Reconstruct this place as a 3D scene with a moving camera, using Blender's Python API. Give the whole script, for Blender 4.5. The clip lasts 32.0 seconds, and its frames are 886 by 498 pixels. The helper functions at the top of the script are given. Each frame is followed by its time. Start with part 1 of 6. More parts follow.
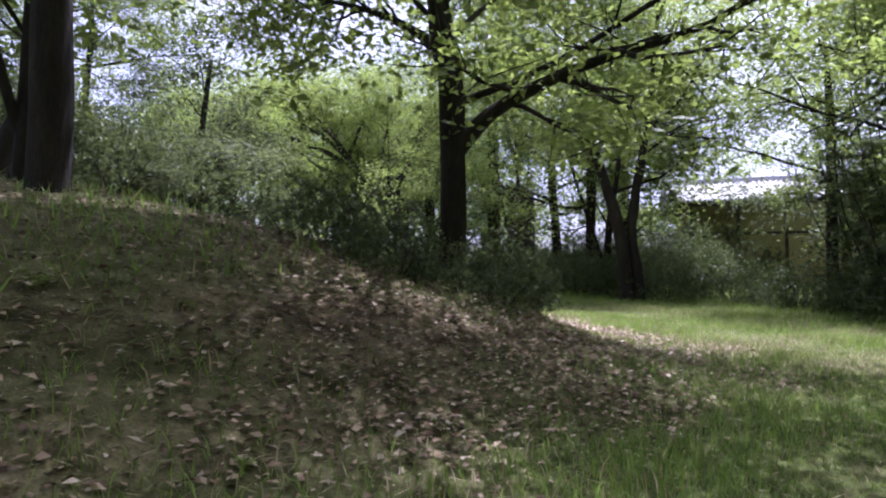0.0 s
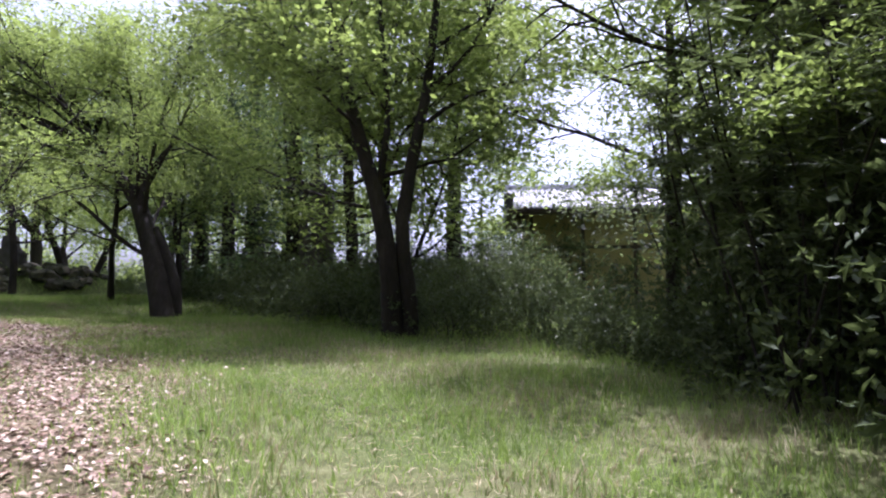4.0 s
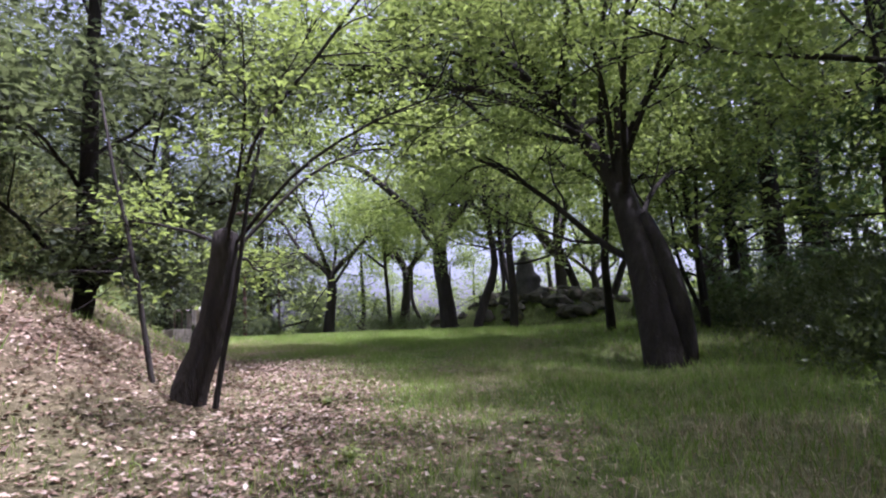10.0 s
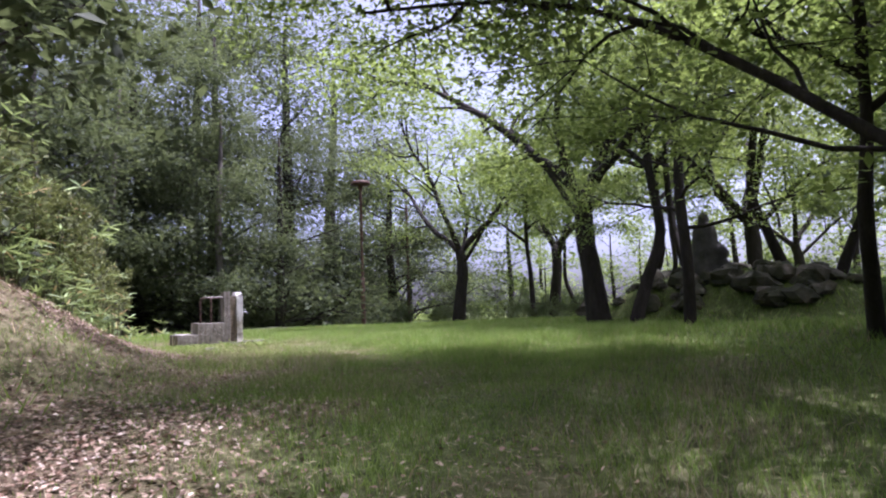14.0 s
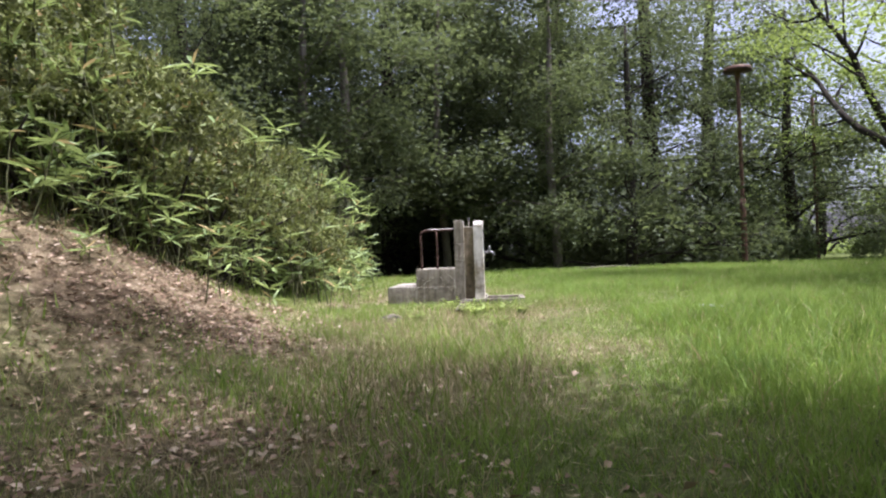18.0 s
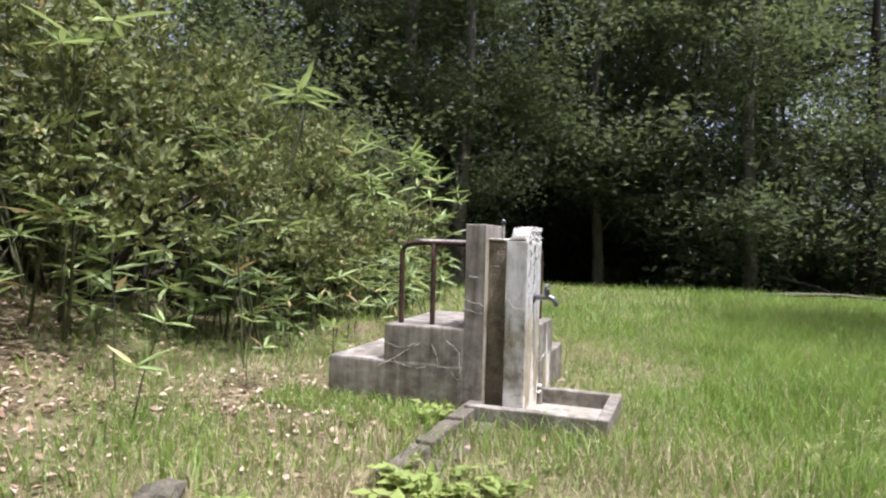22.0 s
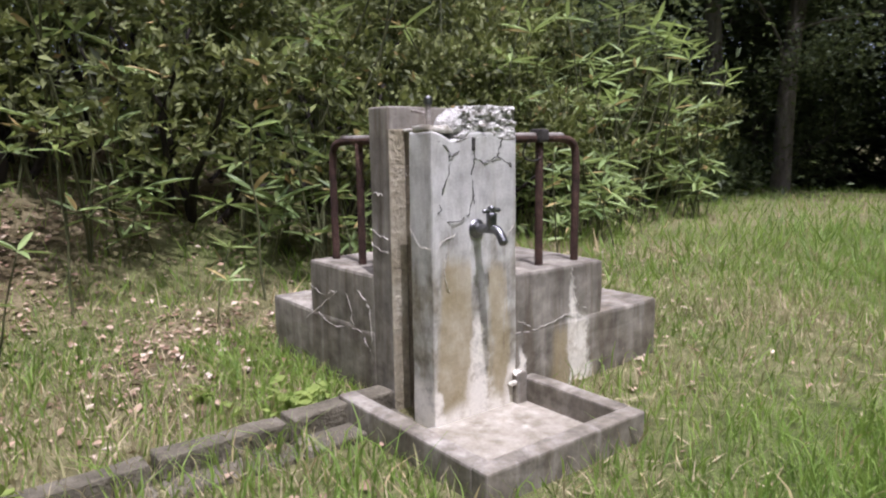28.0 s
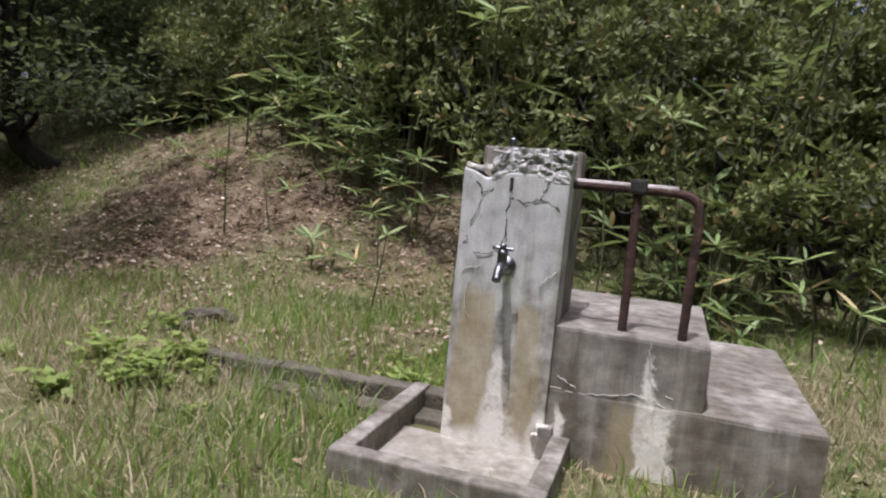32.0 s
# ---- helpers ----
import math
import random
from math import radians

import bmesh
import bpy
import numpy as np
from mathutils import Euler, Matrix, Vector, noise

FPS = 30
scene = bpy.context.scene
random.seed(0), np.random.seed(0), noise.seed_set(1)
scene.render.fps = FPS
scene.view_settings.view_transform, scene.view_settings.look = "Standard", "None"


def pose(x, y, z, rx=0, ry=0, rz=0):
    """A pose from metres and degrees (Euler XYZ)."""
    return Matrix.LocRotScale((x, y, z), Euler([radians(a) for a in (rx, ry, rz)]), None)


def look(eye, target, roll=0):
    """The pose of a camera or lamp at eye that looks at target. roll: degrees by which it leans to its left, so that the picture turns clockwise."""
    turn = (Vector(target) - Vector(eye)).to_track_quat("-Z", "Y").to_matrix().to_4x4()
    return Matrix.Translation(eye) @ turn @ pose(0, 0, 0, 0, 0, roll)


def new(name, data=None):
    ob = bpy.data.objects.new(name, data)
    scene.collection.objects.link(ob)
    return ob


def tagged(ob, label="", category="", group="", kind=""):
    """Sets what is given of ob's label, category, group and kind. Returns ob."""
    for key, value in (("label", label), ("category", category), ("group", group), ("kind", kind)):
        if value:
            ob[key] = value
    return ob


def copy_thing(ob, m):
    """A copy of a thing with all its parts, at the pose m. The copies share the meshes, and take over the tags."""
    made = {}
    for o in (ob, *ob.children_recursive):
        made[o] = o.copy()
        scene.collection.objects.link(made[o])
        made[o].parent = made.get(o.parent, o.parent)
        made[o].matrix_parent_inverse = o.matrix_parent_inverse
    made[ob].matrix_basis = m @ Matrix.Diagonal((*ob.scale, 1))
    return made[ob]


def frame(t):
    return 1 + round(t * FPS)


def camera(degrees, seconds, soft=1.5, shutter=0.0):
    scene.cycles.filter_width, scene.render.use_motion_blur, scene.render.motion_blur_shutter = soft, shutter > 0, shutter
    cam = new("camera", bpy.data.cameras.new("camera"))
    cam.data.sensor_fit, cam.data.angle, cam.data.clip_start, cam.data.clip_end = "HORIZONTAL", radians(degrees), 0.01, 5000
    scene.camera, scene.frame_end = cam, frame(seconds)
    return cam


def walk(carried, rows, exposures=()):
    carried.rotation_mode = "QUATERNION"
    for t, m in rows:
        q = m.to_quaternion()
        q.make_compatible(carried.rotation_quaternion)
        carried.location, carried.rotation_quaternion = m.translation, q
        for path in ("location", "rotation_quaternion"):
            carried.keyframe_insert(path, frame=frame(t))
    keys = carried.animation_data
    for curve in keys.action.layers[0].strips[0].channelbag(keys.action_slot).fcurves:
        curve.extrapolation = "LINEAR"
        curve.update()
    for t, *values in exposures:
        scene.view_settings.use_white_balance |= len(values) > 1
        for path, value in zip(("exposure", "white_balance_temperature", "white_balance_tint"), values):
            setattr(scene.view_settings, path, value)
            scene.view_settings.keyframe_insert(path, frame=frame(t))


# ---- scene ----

cam = camera(66.2, 32.0, soft=2.15)
PATH = [
    (0, (20.490, -22.892, -0.042), (20.037, -20.946, 0.051), -0.79),
    (0.5, (20.848, -22.187, 0.023), (20.682, -20.197, 0.127), 2.91),
    (1, (21.190, -21.436, 0.054), (21.216, -19.441, 0.196), 1.87),
    (1.5, (21.438, -20.652, 0.071), (21.523, -18.658, 0.200), 5.23),
    (2, (21.634, -19.928, 0.125), (21.795, -17.937, 0.221), 3.93),
    (2.5, (21.835, -19.169, 0.185), (21.969, -17.177, 0.296), 3.86),
    (4.5, (22.854, -16.002, 0.074), (22.629, -14.020, 0.217), -0.96),
    (5, (22.798, -15.182, 0.085), (22.436, -13.222, 0.246), -0.46),
    (5.5, (22.644, -14.376, 0.122), (21.989, -12.495, 0.301), 0.23),
    (6, (22.417, -13.569, 0.170), (21.587, -11.759, 0.353), 0.38),
    (6.5, (22.168, -12.777, 0.189), (21.064, -11.123, 0.408), 0.82),
    (7, (21.851, -12.070, 0.228), (20.627, -10.504, 0.451), 1.63),
    (7.5, (21.544, -11.404, 0.287), (20.117, -10.022, 0.525), 1.96),
    (8, (21.172, -10.775, 0.325), (19.771, -9.359, 0.502), 1.19),
    (8.5, (20.778, -10.131, 0.327), (19.321, -8.775, 0.531), -0.27),
    (9, (20.360, -9.504, 0.321), (18.891, -8.162, 0.525), -1.22),
    (9.5, (19.912, -8.869, 0.282), (18.388, -7.594, 0.509), -1.46),
    (10, (19.452, -8.251, 0.252), (17.985, -6.910, 0.476), -2.47),
    (10.5, (18.975, -7.481, 0.290), (17.495, -6.151, 0.494), -2.49),
    (11, (18.449, -6.764, 0.327), (16.974, -5.425, 0.502), -2.86),
    (11.5, (17.901, -6.090, 0.340), (16.398, -4.784, 0.521), -2.85),
    (12, (17.264, -5.444, 0.369), (15.710, -4.198, 0.548), -1.98),
    (12.5, (16.568, -4.845, 0.410), (14.898, -3.767, 0.631), -0.89),
    (13, (16.043, -4.251, 0.446), (14.328, -3.245, 0.666), -1.82),
    (13.5, (15.511, -3.660, 0.489), (13.773, -2.689, 0.686), -2.17),
    (15.5, (12.633, -1.736, 0.687), (10.757, -1.047, 0.775), -1.05),
    (16, (11.916, -1.268, 0.703), (9.967, -0.821, 0.750), -0.92),
    (16.5, (11.208, -0.814, 0.701), (9.228, -0.532, 0.756), -1.03),
    (17, (10.518, -0.400, 0.679), (8.521, -0.311, 0.726), -0.82),
    (17.5, (9.841, -0.086, 0.668), (7.842, -0.116, 0.688), -1.38),
    (18, (9.144, 0.158, 0.658), (7.150, 0.005, 0.676), -2.13),
    (18.5, (8.431, 0.339, 0.682), (6.443, 0.123, 0.694), -2.19),
    (19, (7.734, 0.508, 0.717), (5.753, 0.230, 0.739), -2.07),
    (19.5, (7.020, 0.606, 0.756), (5.053, 0.249, 0.774), -2.21),
    (20, (6.354, 0.689, 0.797), (4.403, 0.246, 0.803), -0.21),
    (20.5, (5.735, 0.781, 0.841), (3.799, 0.280, 0.834), 0.06),
    (21, (5.127, 0.857, 0.891), (3.189, 0.366, 0.890), -0.13),
    (21.5, (4.548, 0.904, 0.954), (2.640, 0.303, 0.935), 1.50),
    (22, (3.965, 0.911, 1.012), (2.086, 0.225, 0.988), 1.59),
    (22.5, (3.439, 0.917, 1.022), (1.590, 0.154, 1.002), 1.74),
    (23, (2.953, 0.898, 1.032), (1.146, 0.042, 1.022), 1.37),
    (23.5, (2.564, 0.896, 1.051), (0.787, -0.020, 1.032), 0.47),
    (24, (2.223, 0.878, 1.089), (0.491, -0.122, 1.054), -0.17),
    (24.5, (1.925, 0.853, 1.071), (0.244, -0.230, 1.044), 0.69),
    (25, (1.711, 0.898, 1.059), (0.049, -0.214, 1.017), 0.35),
    (26, (1.528, 1.142, 0.986), (0.032, -0.150, 0.682), -0.13),
    (28.5, (1.308, 1.998, 0.975), (0.154, 0.385, 0.723), 0.42),
    (29, (1.046, 2.124, 0.979), (-0.009, 0.438, 0.767), 2.02),
    (29.5, (0.752, 2.228, 1.005), (-0.107, 0.435, 0.786), 2.95),
    (30, (0.415, 2.329, 1.031), (-0.094, 0.406, 0.827), 3.31),
    (30.5, (0.110, 2.378, 1.053), (-0.227, 0.419, 0.839), 4.14),
    (31, (-0.203, 2.330, 1.065), (-0.338, 0.342, 0.889), 5.11),
    (31.5, (-0.475, 2.366, 1.056), (-0.122, 0.410, 0.833), 4.38),
    (32, (-0.756, 2.462, 1.017), (-0.135, 0.576, 0.778), 5.07),
]
EXPOSURES = [(0.0, 1.70, 5350, 34), (7.0, 1.66, 5380, 35), (13.0, 1.57, 5350, 39), (17.0, 1.55, 5780, 26), (20.0, 1.40, 5800, 20), (24.0, 1.25, 5720, 24), (26.0, 1.02, 5750, 24), (30.0, 0.72, 5700, 28), (32.0, 0.54, 5720, 24)]

walk(cam, [(t, look(eye, target, roll)) for t, eye, target, roll in PATH],
     exposures=EXPOSURES)

# ---- world and sun ----
SUN_DIR = Vector((0.092, 0.29, 0.95)).normalized()
world = bpy.data.worlds.new("sky")
scene.world = world
world.use_nodes = True
wn = world.node_tree.nodes
wl = world.node_tree.links
sky = wn.new("ShaderNodeTexSky")
sky.sky_type = "NISHITA"
sky.sun_disc = False
sky.sun_elevation = math.asin(SUN_DIR.z)
sky.sun_rotation = math.atan2(SUN_DIR.x, SUN_DIR.y)
sky.air_density = 0.45
sky.dust_density = 5.5
haze = wn.new("ShaderNodeHueSaturation")
haze.inputs["Saturation"].default_value = 0.65
wl.new(sky.outputs["Color"], haze.inputs["Color"])
wl.new(haze.outputs["Color"], wn["Background"].inputs["Color"])
wn["Background"].inputs["Strength"].default_value = 0.15

sun_data = bpy.data.lights.new("sun", "SUN")
sun_data.energy = 2.9
sun_data.angle = radians(0.6)
sun_data.color = (1.0, 0.96, 0.88)
sun = new("sun", sun_data)
sun.matrix_world = look(SUN_DIR * 60, (0, 0, 0))

# ---- materials ----
def nodes_of(name):
    m = bpy.data.materials.new(name)
    m.use_nodes = True
    nt = m.node_tree
    return m, nt, nt.nodes, nt.links, nt.nodes["Principled BSDF"]


def ramp(nodes, stops):
    r = nodes.new("ShaderNodeValToRGB")
    e = r.color_ramp.elements
    e[0].position, e[0].color = stops[0][0], (*stops[0][1], 1)
    e[1].position, e[1].color = stops[-1][0], (*stops[-1][1], 1)
    for p, c in stops[1:-1]:
        k = e.new(p)
        k.color = (*c, 1)
    return r


def coords(nodes, links, scale=(1, 1, 1), world_space=True):
    mp = nodes.new("ShaderNodeMapping")
    mp.inputs["Scale"].default_value = scale
    if world_space:
        g = nodes.new("ShaderNodeNewGeometry")
        links.new(g.outputs["Position"], mp.inputs["Vector"])
    else:
        g = nodes.new("ShaderNodeTexCoord")
        links.new(g.outputs["Object"], mp.inputs["Vector"])
    return mp


def noise_node(nodes, links, vec, scale, detail=5.0, rough=0.6):
    n = nodes.new("ShaderNodeTexNoise")
    n.inputs["Scale"].default_value = scale
    n.inputs["Detail"].default_value = detail
    n.inputs["Roughness"].default_value = rough
    links.new(vec.outputs["Vector"], n.inputs["Vector"])
    return n


def mix_col(nodes, links, fac, a, b, kind="MIX"):
    m = nodes.new("ShaderNodeMix")
    m.data_type = "RGBA"
    m.blend_type = kind
    for key, v in (("Factor", fac), ("A", a), ("B", b)):
        idx = {"Factor": 0, "A": 6, "B": 7}[key]
        if isinstance(v, bpy.types.NodeSocket):
            links.new(v, m.inputs[idx])
        elif key == "Factor":
            m.inputs[idx].default_value = v
        else:
            m.inputs[idx].default_value = (*v, 1)
    return m.outputs[2]


def bump_to(nodes, links, bsdf, height, strength, distance=0.02):
    b = nodes.new("ShaderNodeBump")
    b.inputs["Strength"].default_value = strength
    b.inputs["Distance"].default_value = distance
    links.new(height, b.inputs["Height"])
    links.new(b.outputs["Normal"], bsdf.inputs["Normal"])


def surface(name, stops, scale=3.0, fine=40.0, rough=0.85, bump=0.4, metal=0.0, stretch=(1, 1, 1), local=False, spec=0.3):
    """A two-scale noisy surface: large stains through the ramp, fine grain over them."""
    m, nt, n, l, p = nodes_of(name)
    v = coords(n, l, stretch, not local)
    a = noise_node(n, l, v, scale)
    r = ramp(n, stops)
    l.new(a.outputs["Fac"], r.inputs["Fac"])
    f = noise_node(n, l, v, fine, 3.0)
    g = ramp(n, [(0.3, (0.72, 0.72, 0.72)), (0.7, (1.12, 1.12, 1.12))])
    l.new(f.outputs["Fac"], g.inputs["Fac"])
    l.new(mix_col(n, l, 1.0, r.outputs["Color"], g.outputs["Color"], "MULTIPLY"), p.inputs["Base Color"])
    p.inputs["Roughness"].default_value = rough
    p.inputs["Metallic"].default_value = metal
    p.inputs["Specular IOR Level"].default_value = spec
    bump_to(n, l, p, f.outputs["Fac"], bump)
    return m


def foliage(name, dark, light, glow, through_share=0.45, rough=0.5, dead=None, dead_share=0.03, drift=0.9):
    """Leaves: colour varies leaf by leaf and in larger drifts; light passes through the blade."""
    m, nt, n, l, p = nodes_of(name)
    g = n.new("ShaderNodeNewGeometry")
    v = coords(n, l)
    a = noise_node(n, l, v, drift, 3.0)
    ad = n.new("ShaderNodeMath")
    ad.operation = "MULTIPLY_ADD"
    ad.inputs[1].default_value = 0.6
    l.new(g.outputs["Random Per Island"], ad.inputs[0])
    sb = n.new("ShaderNodeMath")
    sb.operation = "MULTIPLY_ADD"
    sb.inputs[1].default_value, sb.inputs[2].default_value = 1.2, -0.4
    l.new(a.outputs["Fac"], sb.inputs[0])
    l.new(sb.outputs[0], ad.inputs[2])
    stops = [(0.1, dark), (0.75, light)]
    r = ramp(n, stops)
    l.new(ad.outputs[0], r.inputs["Fac"])
    col = r.outputs["Color"]
    r2 = ramp(n, [(0.1, tuple(c * 0.55 for c in glow)), (0.8, glow)])
    l.new(ad.outputs[0], r2.inputs["Fac"])
    glow_col = r2.outputs["Color"]
    if dead:
        gt = n.new("ShaderNodeMath")
        gt.operation = "GREATER_THAN"
        gt.inputs[1].default_value = 1.0 - dead_share
        l.new(g.outputs["Random Per Island"], gt.inputs[0])
        col = mix_col(n, l, gt.outputs[0], col, dead)
        glow_col = mix_col(n, l, gt.outputs[0], glow_col, tuple(c * 0.7 for c in dead))
    l.new(col, p.inputs["Base Color"])
    p.inputs["Roughness"].default_value = rough
    p.inputs["Specular IOR Level"].default_value = 0.28
    t = n.new("ShaderNodeBsdfTranslucent")
    l.new(glow_col, t.inputs["Color"])
    mx = n.new("ShaderNodeMixShader")
    mx.inputs["Fac"].default_value = through_share
    l.new(p.outputs[0], mx.inputs[1])
    l.new(t.outputs[0], mx.inputs[2])
    l.new(mx.outputs[0], n["Material Output"].inputs["Surface"])
    return m


M_BARK = surface("bark", [(0.3, (0.020, 0.016, 0.013)), (0.55, (0.034, 0.028, 0.023)), (0.75, (0.058, 0.048, 0.039))], 5, 34, 0.95, 0.9, stretch=(1, 1, 0.25), local=True)
M_BARK_GREY = surface("grey_bark", [(0.3, (0.07, 0.06, 0.05)), (0.7, (0.20, 0.18, 0.15))], 6, 40, 0.95, 0.8, stretch=(1, 1, 0.3), local=True)
M_LEAF = foliage("cherry_leaf", (0.050, 0.078, 0.022), (0.12, 0.17, 0.044), (0.35, 0.455, 0.10), 0.48, 0.45)
M_LEAF_DEEP = foliage("oak_leaf", (0.031, 0.044, 0.023), (0.078, 0.10, 0.049), (0.18, 0.225, 0.08), 0.42, 0.62)
M_LEAF_PINE = foliage("conifer_needles", (0.020, 0.045, 0.018), (0.05, 0.085, 0.03), (0.12, 0.2, 0.05), 0.3, 0.5)
M_SHRUB = foliage("shrub_leaf", (0.034, 0.050, 0.024), (0.09, 0.12, 0.05), (0.18, 0.235, 0.07), 0.35, 0.42)
M_AZALEA = foliage("azalea_leaf", (0.019, 0.024, 0.011), (0.165, 0.188, 0.060), (0.32, 0.37, 0.10), 0.18, 0.62, (0.30, 0.22, 0.09), 0.02, 2.2)
M_SASA = foliage("bamboo_grass_leaf", (0.085, 0.135, 0.05), (0.26, 0.345, 0.135), (0.40, 0.51, 0.15), 0.28, 0.45, (0.48, 0.38, 0.17), 0.05)
M_CANE = surface("bamboo_cane", [(0.3, (0.045, 0.055, 0.022)), (0.7, (0.11, 0.11, 0.05))], 9, 60, 0.6, 0.2)
M_GRASS = foliage("grass_blade", (0.070, 0.140, 0.024), (0.20, 0.297, 0.062), (0.39, 0.545, 0.105), 0.4, 0.55, (0.46, 0.38, 0.2), 0.06)
M_GRASS_DRY = foliage("dry_grass_blade", (0.17, 0.18, 0.07), (0.40, 0.36, 0.19), (0.40, 0.38, 0.18), 0.3, 0.7, (0.48, 0.41, 0.26), 0.5)
M_WEED = foliage("weed_leaf", (0.12, 0.17, 0.04), (0.26, 0.33, 0.09), (0.42, 0.5, 0.12), 0.35, 0.5)


def litter_material():
    m, nt, n, l, p = nodes_of("fallen_leaf")
    g = n.new("ShaderNodeNewGeometry")
    r = ramp(n, [(0.0, (0.09, 0.052, 0.030)), (0.25, (0.20, 0.120, 0.073)), (0.5, (0.30, 0.205, 0.135)), (0.85, (0.41, 0.315, 0.225)), (1.0, (0.52, 0.44, 0.35))])
    l.new(g.outputs["Random Per Island"], r.inputs["Fac"])
    l.new(r.outputs["Color"], p.inputs["Base Color"])
    p.inputs["Roughness"].default_value = 0.7
    return m


M_LITTER = litter_material()


def ground_material():
    """Soil under dead leaves on the mound, under grass and straw on the lawn; the share of dead leaves is laid in the mesh."""
    m, nt, n, l, p = nodes_of("park_ground")
    v = coords(n, l)
    at = n.new("ShaderNodeAttribute")
    at.attribute_name = "litter"
    big = noise_node(n, l, v, 0.45, 6.0)
    mid = noise_node(n, l, v, 6.0, 6.0, 0.7)
    fine = noise_node(n, l, v, 55.0, 4.0, 0.7)
    green = ramp(n, [(0.28, (0.055, 0.075, 0.022)), (0.5, (0.105, 0.135, 0.040)), (0.75, (0.18, 0.20, 0.075))])
    straw = ramp(n, [(0.28, (0.080, 0.078, 0.034)), (0.5, (0.19, 0.168, 0.088)), (0.75, (0.35, 0.305, 0.19))])
    l.new(mid.outputs["Fac"], green.inputs["Fac"])
    l.new(mid.outputs["Fac"], straw.inputs["Fac"])
    dr = n.new("ShaderNodeAttribute")
    dr.attribute_name = "dry"
    lawn = mix_col(n, l, dr.outputs["Fac"], green.outputs["Color"], straw.outputs["Color"])
    soil = ramp(n, [(0.25, (0.055, 0.038, 0.023)), (0.42, (0.130, 0.095, 0.060)), (0.58, (0.26, 0.205, 0.136)), (0.78, (0.46, 0.385, 0.28))])
    l.new(mid.outputs["Fac"], soil.inputs["Fac"])
    humus = noise_node(n, l, v, 1.1, 5.0, 0.65)
    hum = ramp(n, [(0.36, (0.36, 0.33, 0.30)), (0.52, (0.85, 0.84, 0.82)), (0.66, (1.12, 1.1, 1.05))])
    l.new(humus.outputs["Fac"], hum.inputs["Fac"])
    soil_col = mix_col(n, l, 1.0, soil.outputs["Color"], hum.outputs["Color"], "MULTIPLY")
    a = n.new("ShaderNodeMath")
    a.operation = "MULTIPLY_ADD"
    a.inputs[1].default_value, a.inputs[2].default_value = 1.2, -0.62
    l.new(big.outputs["Fac"], a.inputs[0])
    b = n.new("ShaderNodeMath")
    b.operation = "ADD"
    b.use_clamp = True
    l.new(a.outputs[0], b.inputs[0])
    l.new(at.outputs["Fac"], b.inputs[1])
    col = mix_col(n, l, b.outputs[0], lawn, soil_col)
    g = ramp(n, [(0.3, (0.55, 0.55, 0.55)), (0.7, (1.25, 1.25, 1.25))])
    l.new(fine.outputs["Fac"], g.inputs["Fac"])
    l.new(mix_col(n, l, 1.0, col, g.outputs["Color"], "MULTIPLY"), p.inputs["Base Color"])
    p.inputs["Roughness"].default_value = 0.95
    p.inputs["Specular IOR Level"].default_value = 0.1
    bump_to(n, l, p, fine.outputs["Fac"], 0.8, 0.03)
    return m


M_GROUND = ground_material()


def plume_mask(n, l, pos, grain, plumes, spread=0.05):
    """Run-off stains that widen downwards: (axis, centre, top, bottom, half width at top, at bottom). Ragged by the grain."""
    total = None
    for axis, mid, top, bottom, w0, w1 in plumes:
        def math_node(op, a, b=0.0, c=0.0):
            m = n.new("ShaderNodeMath")
            m.operation = op
            for k, q in enumerate((a, b, c)):
                if isinstance(q, bpy.types.NodeSocket):
                    l.new(q, m.inputs[k])
                else:
                    m.inputs[k].default_value = q
            return m.outputs[0]
        down = n.new("ShaderNodeMapRange")
        for k, q in enumerate((top, bottom, w0, w1)):
            down.inputs[k + 1].default_value = q
        l.new(pos.outputs["Z"], down.inputs[0])
        wob = math_node("MULTIPLY_ADD", grain, spread, -spread * 0.5)
        off = math_node("ABSOLUTE", math_node("ADD", math_node("SUBTRACT", pos.outputs[axis], mid), wob))
        edge = math_node("SUBTRACT", 1.0, math_node("DIVIDE", off, down.outputs[0]))
        below = n.new("ShaderNodeMapRange")
        for k, q in enumerate((top + 0.02, top - 0.03, 0.0, 1.0)):
            below.inputs[k + 1].default_value = q
        l.new(math_node("MULTIPLY_ADD", grain, 0.06, pos.outputs["Z"]), below.inputs[0])
        soft = n.new("ShaderNodeMapRange")
        for k, q in enumerate((-0.1, 0.45, 0.0, 1.0)):
            soft.inputs[k + 1].default_value = q
        l.new(edge, soft.inputs[0])
        one = math_node("MULTIPLY", soft.outputs[0], below.outputs[0])
        total = one if total is None else math_node("MAXIMUM", total, one)
    return total


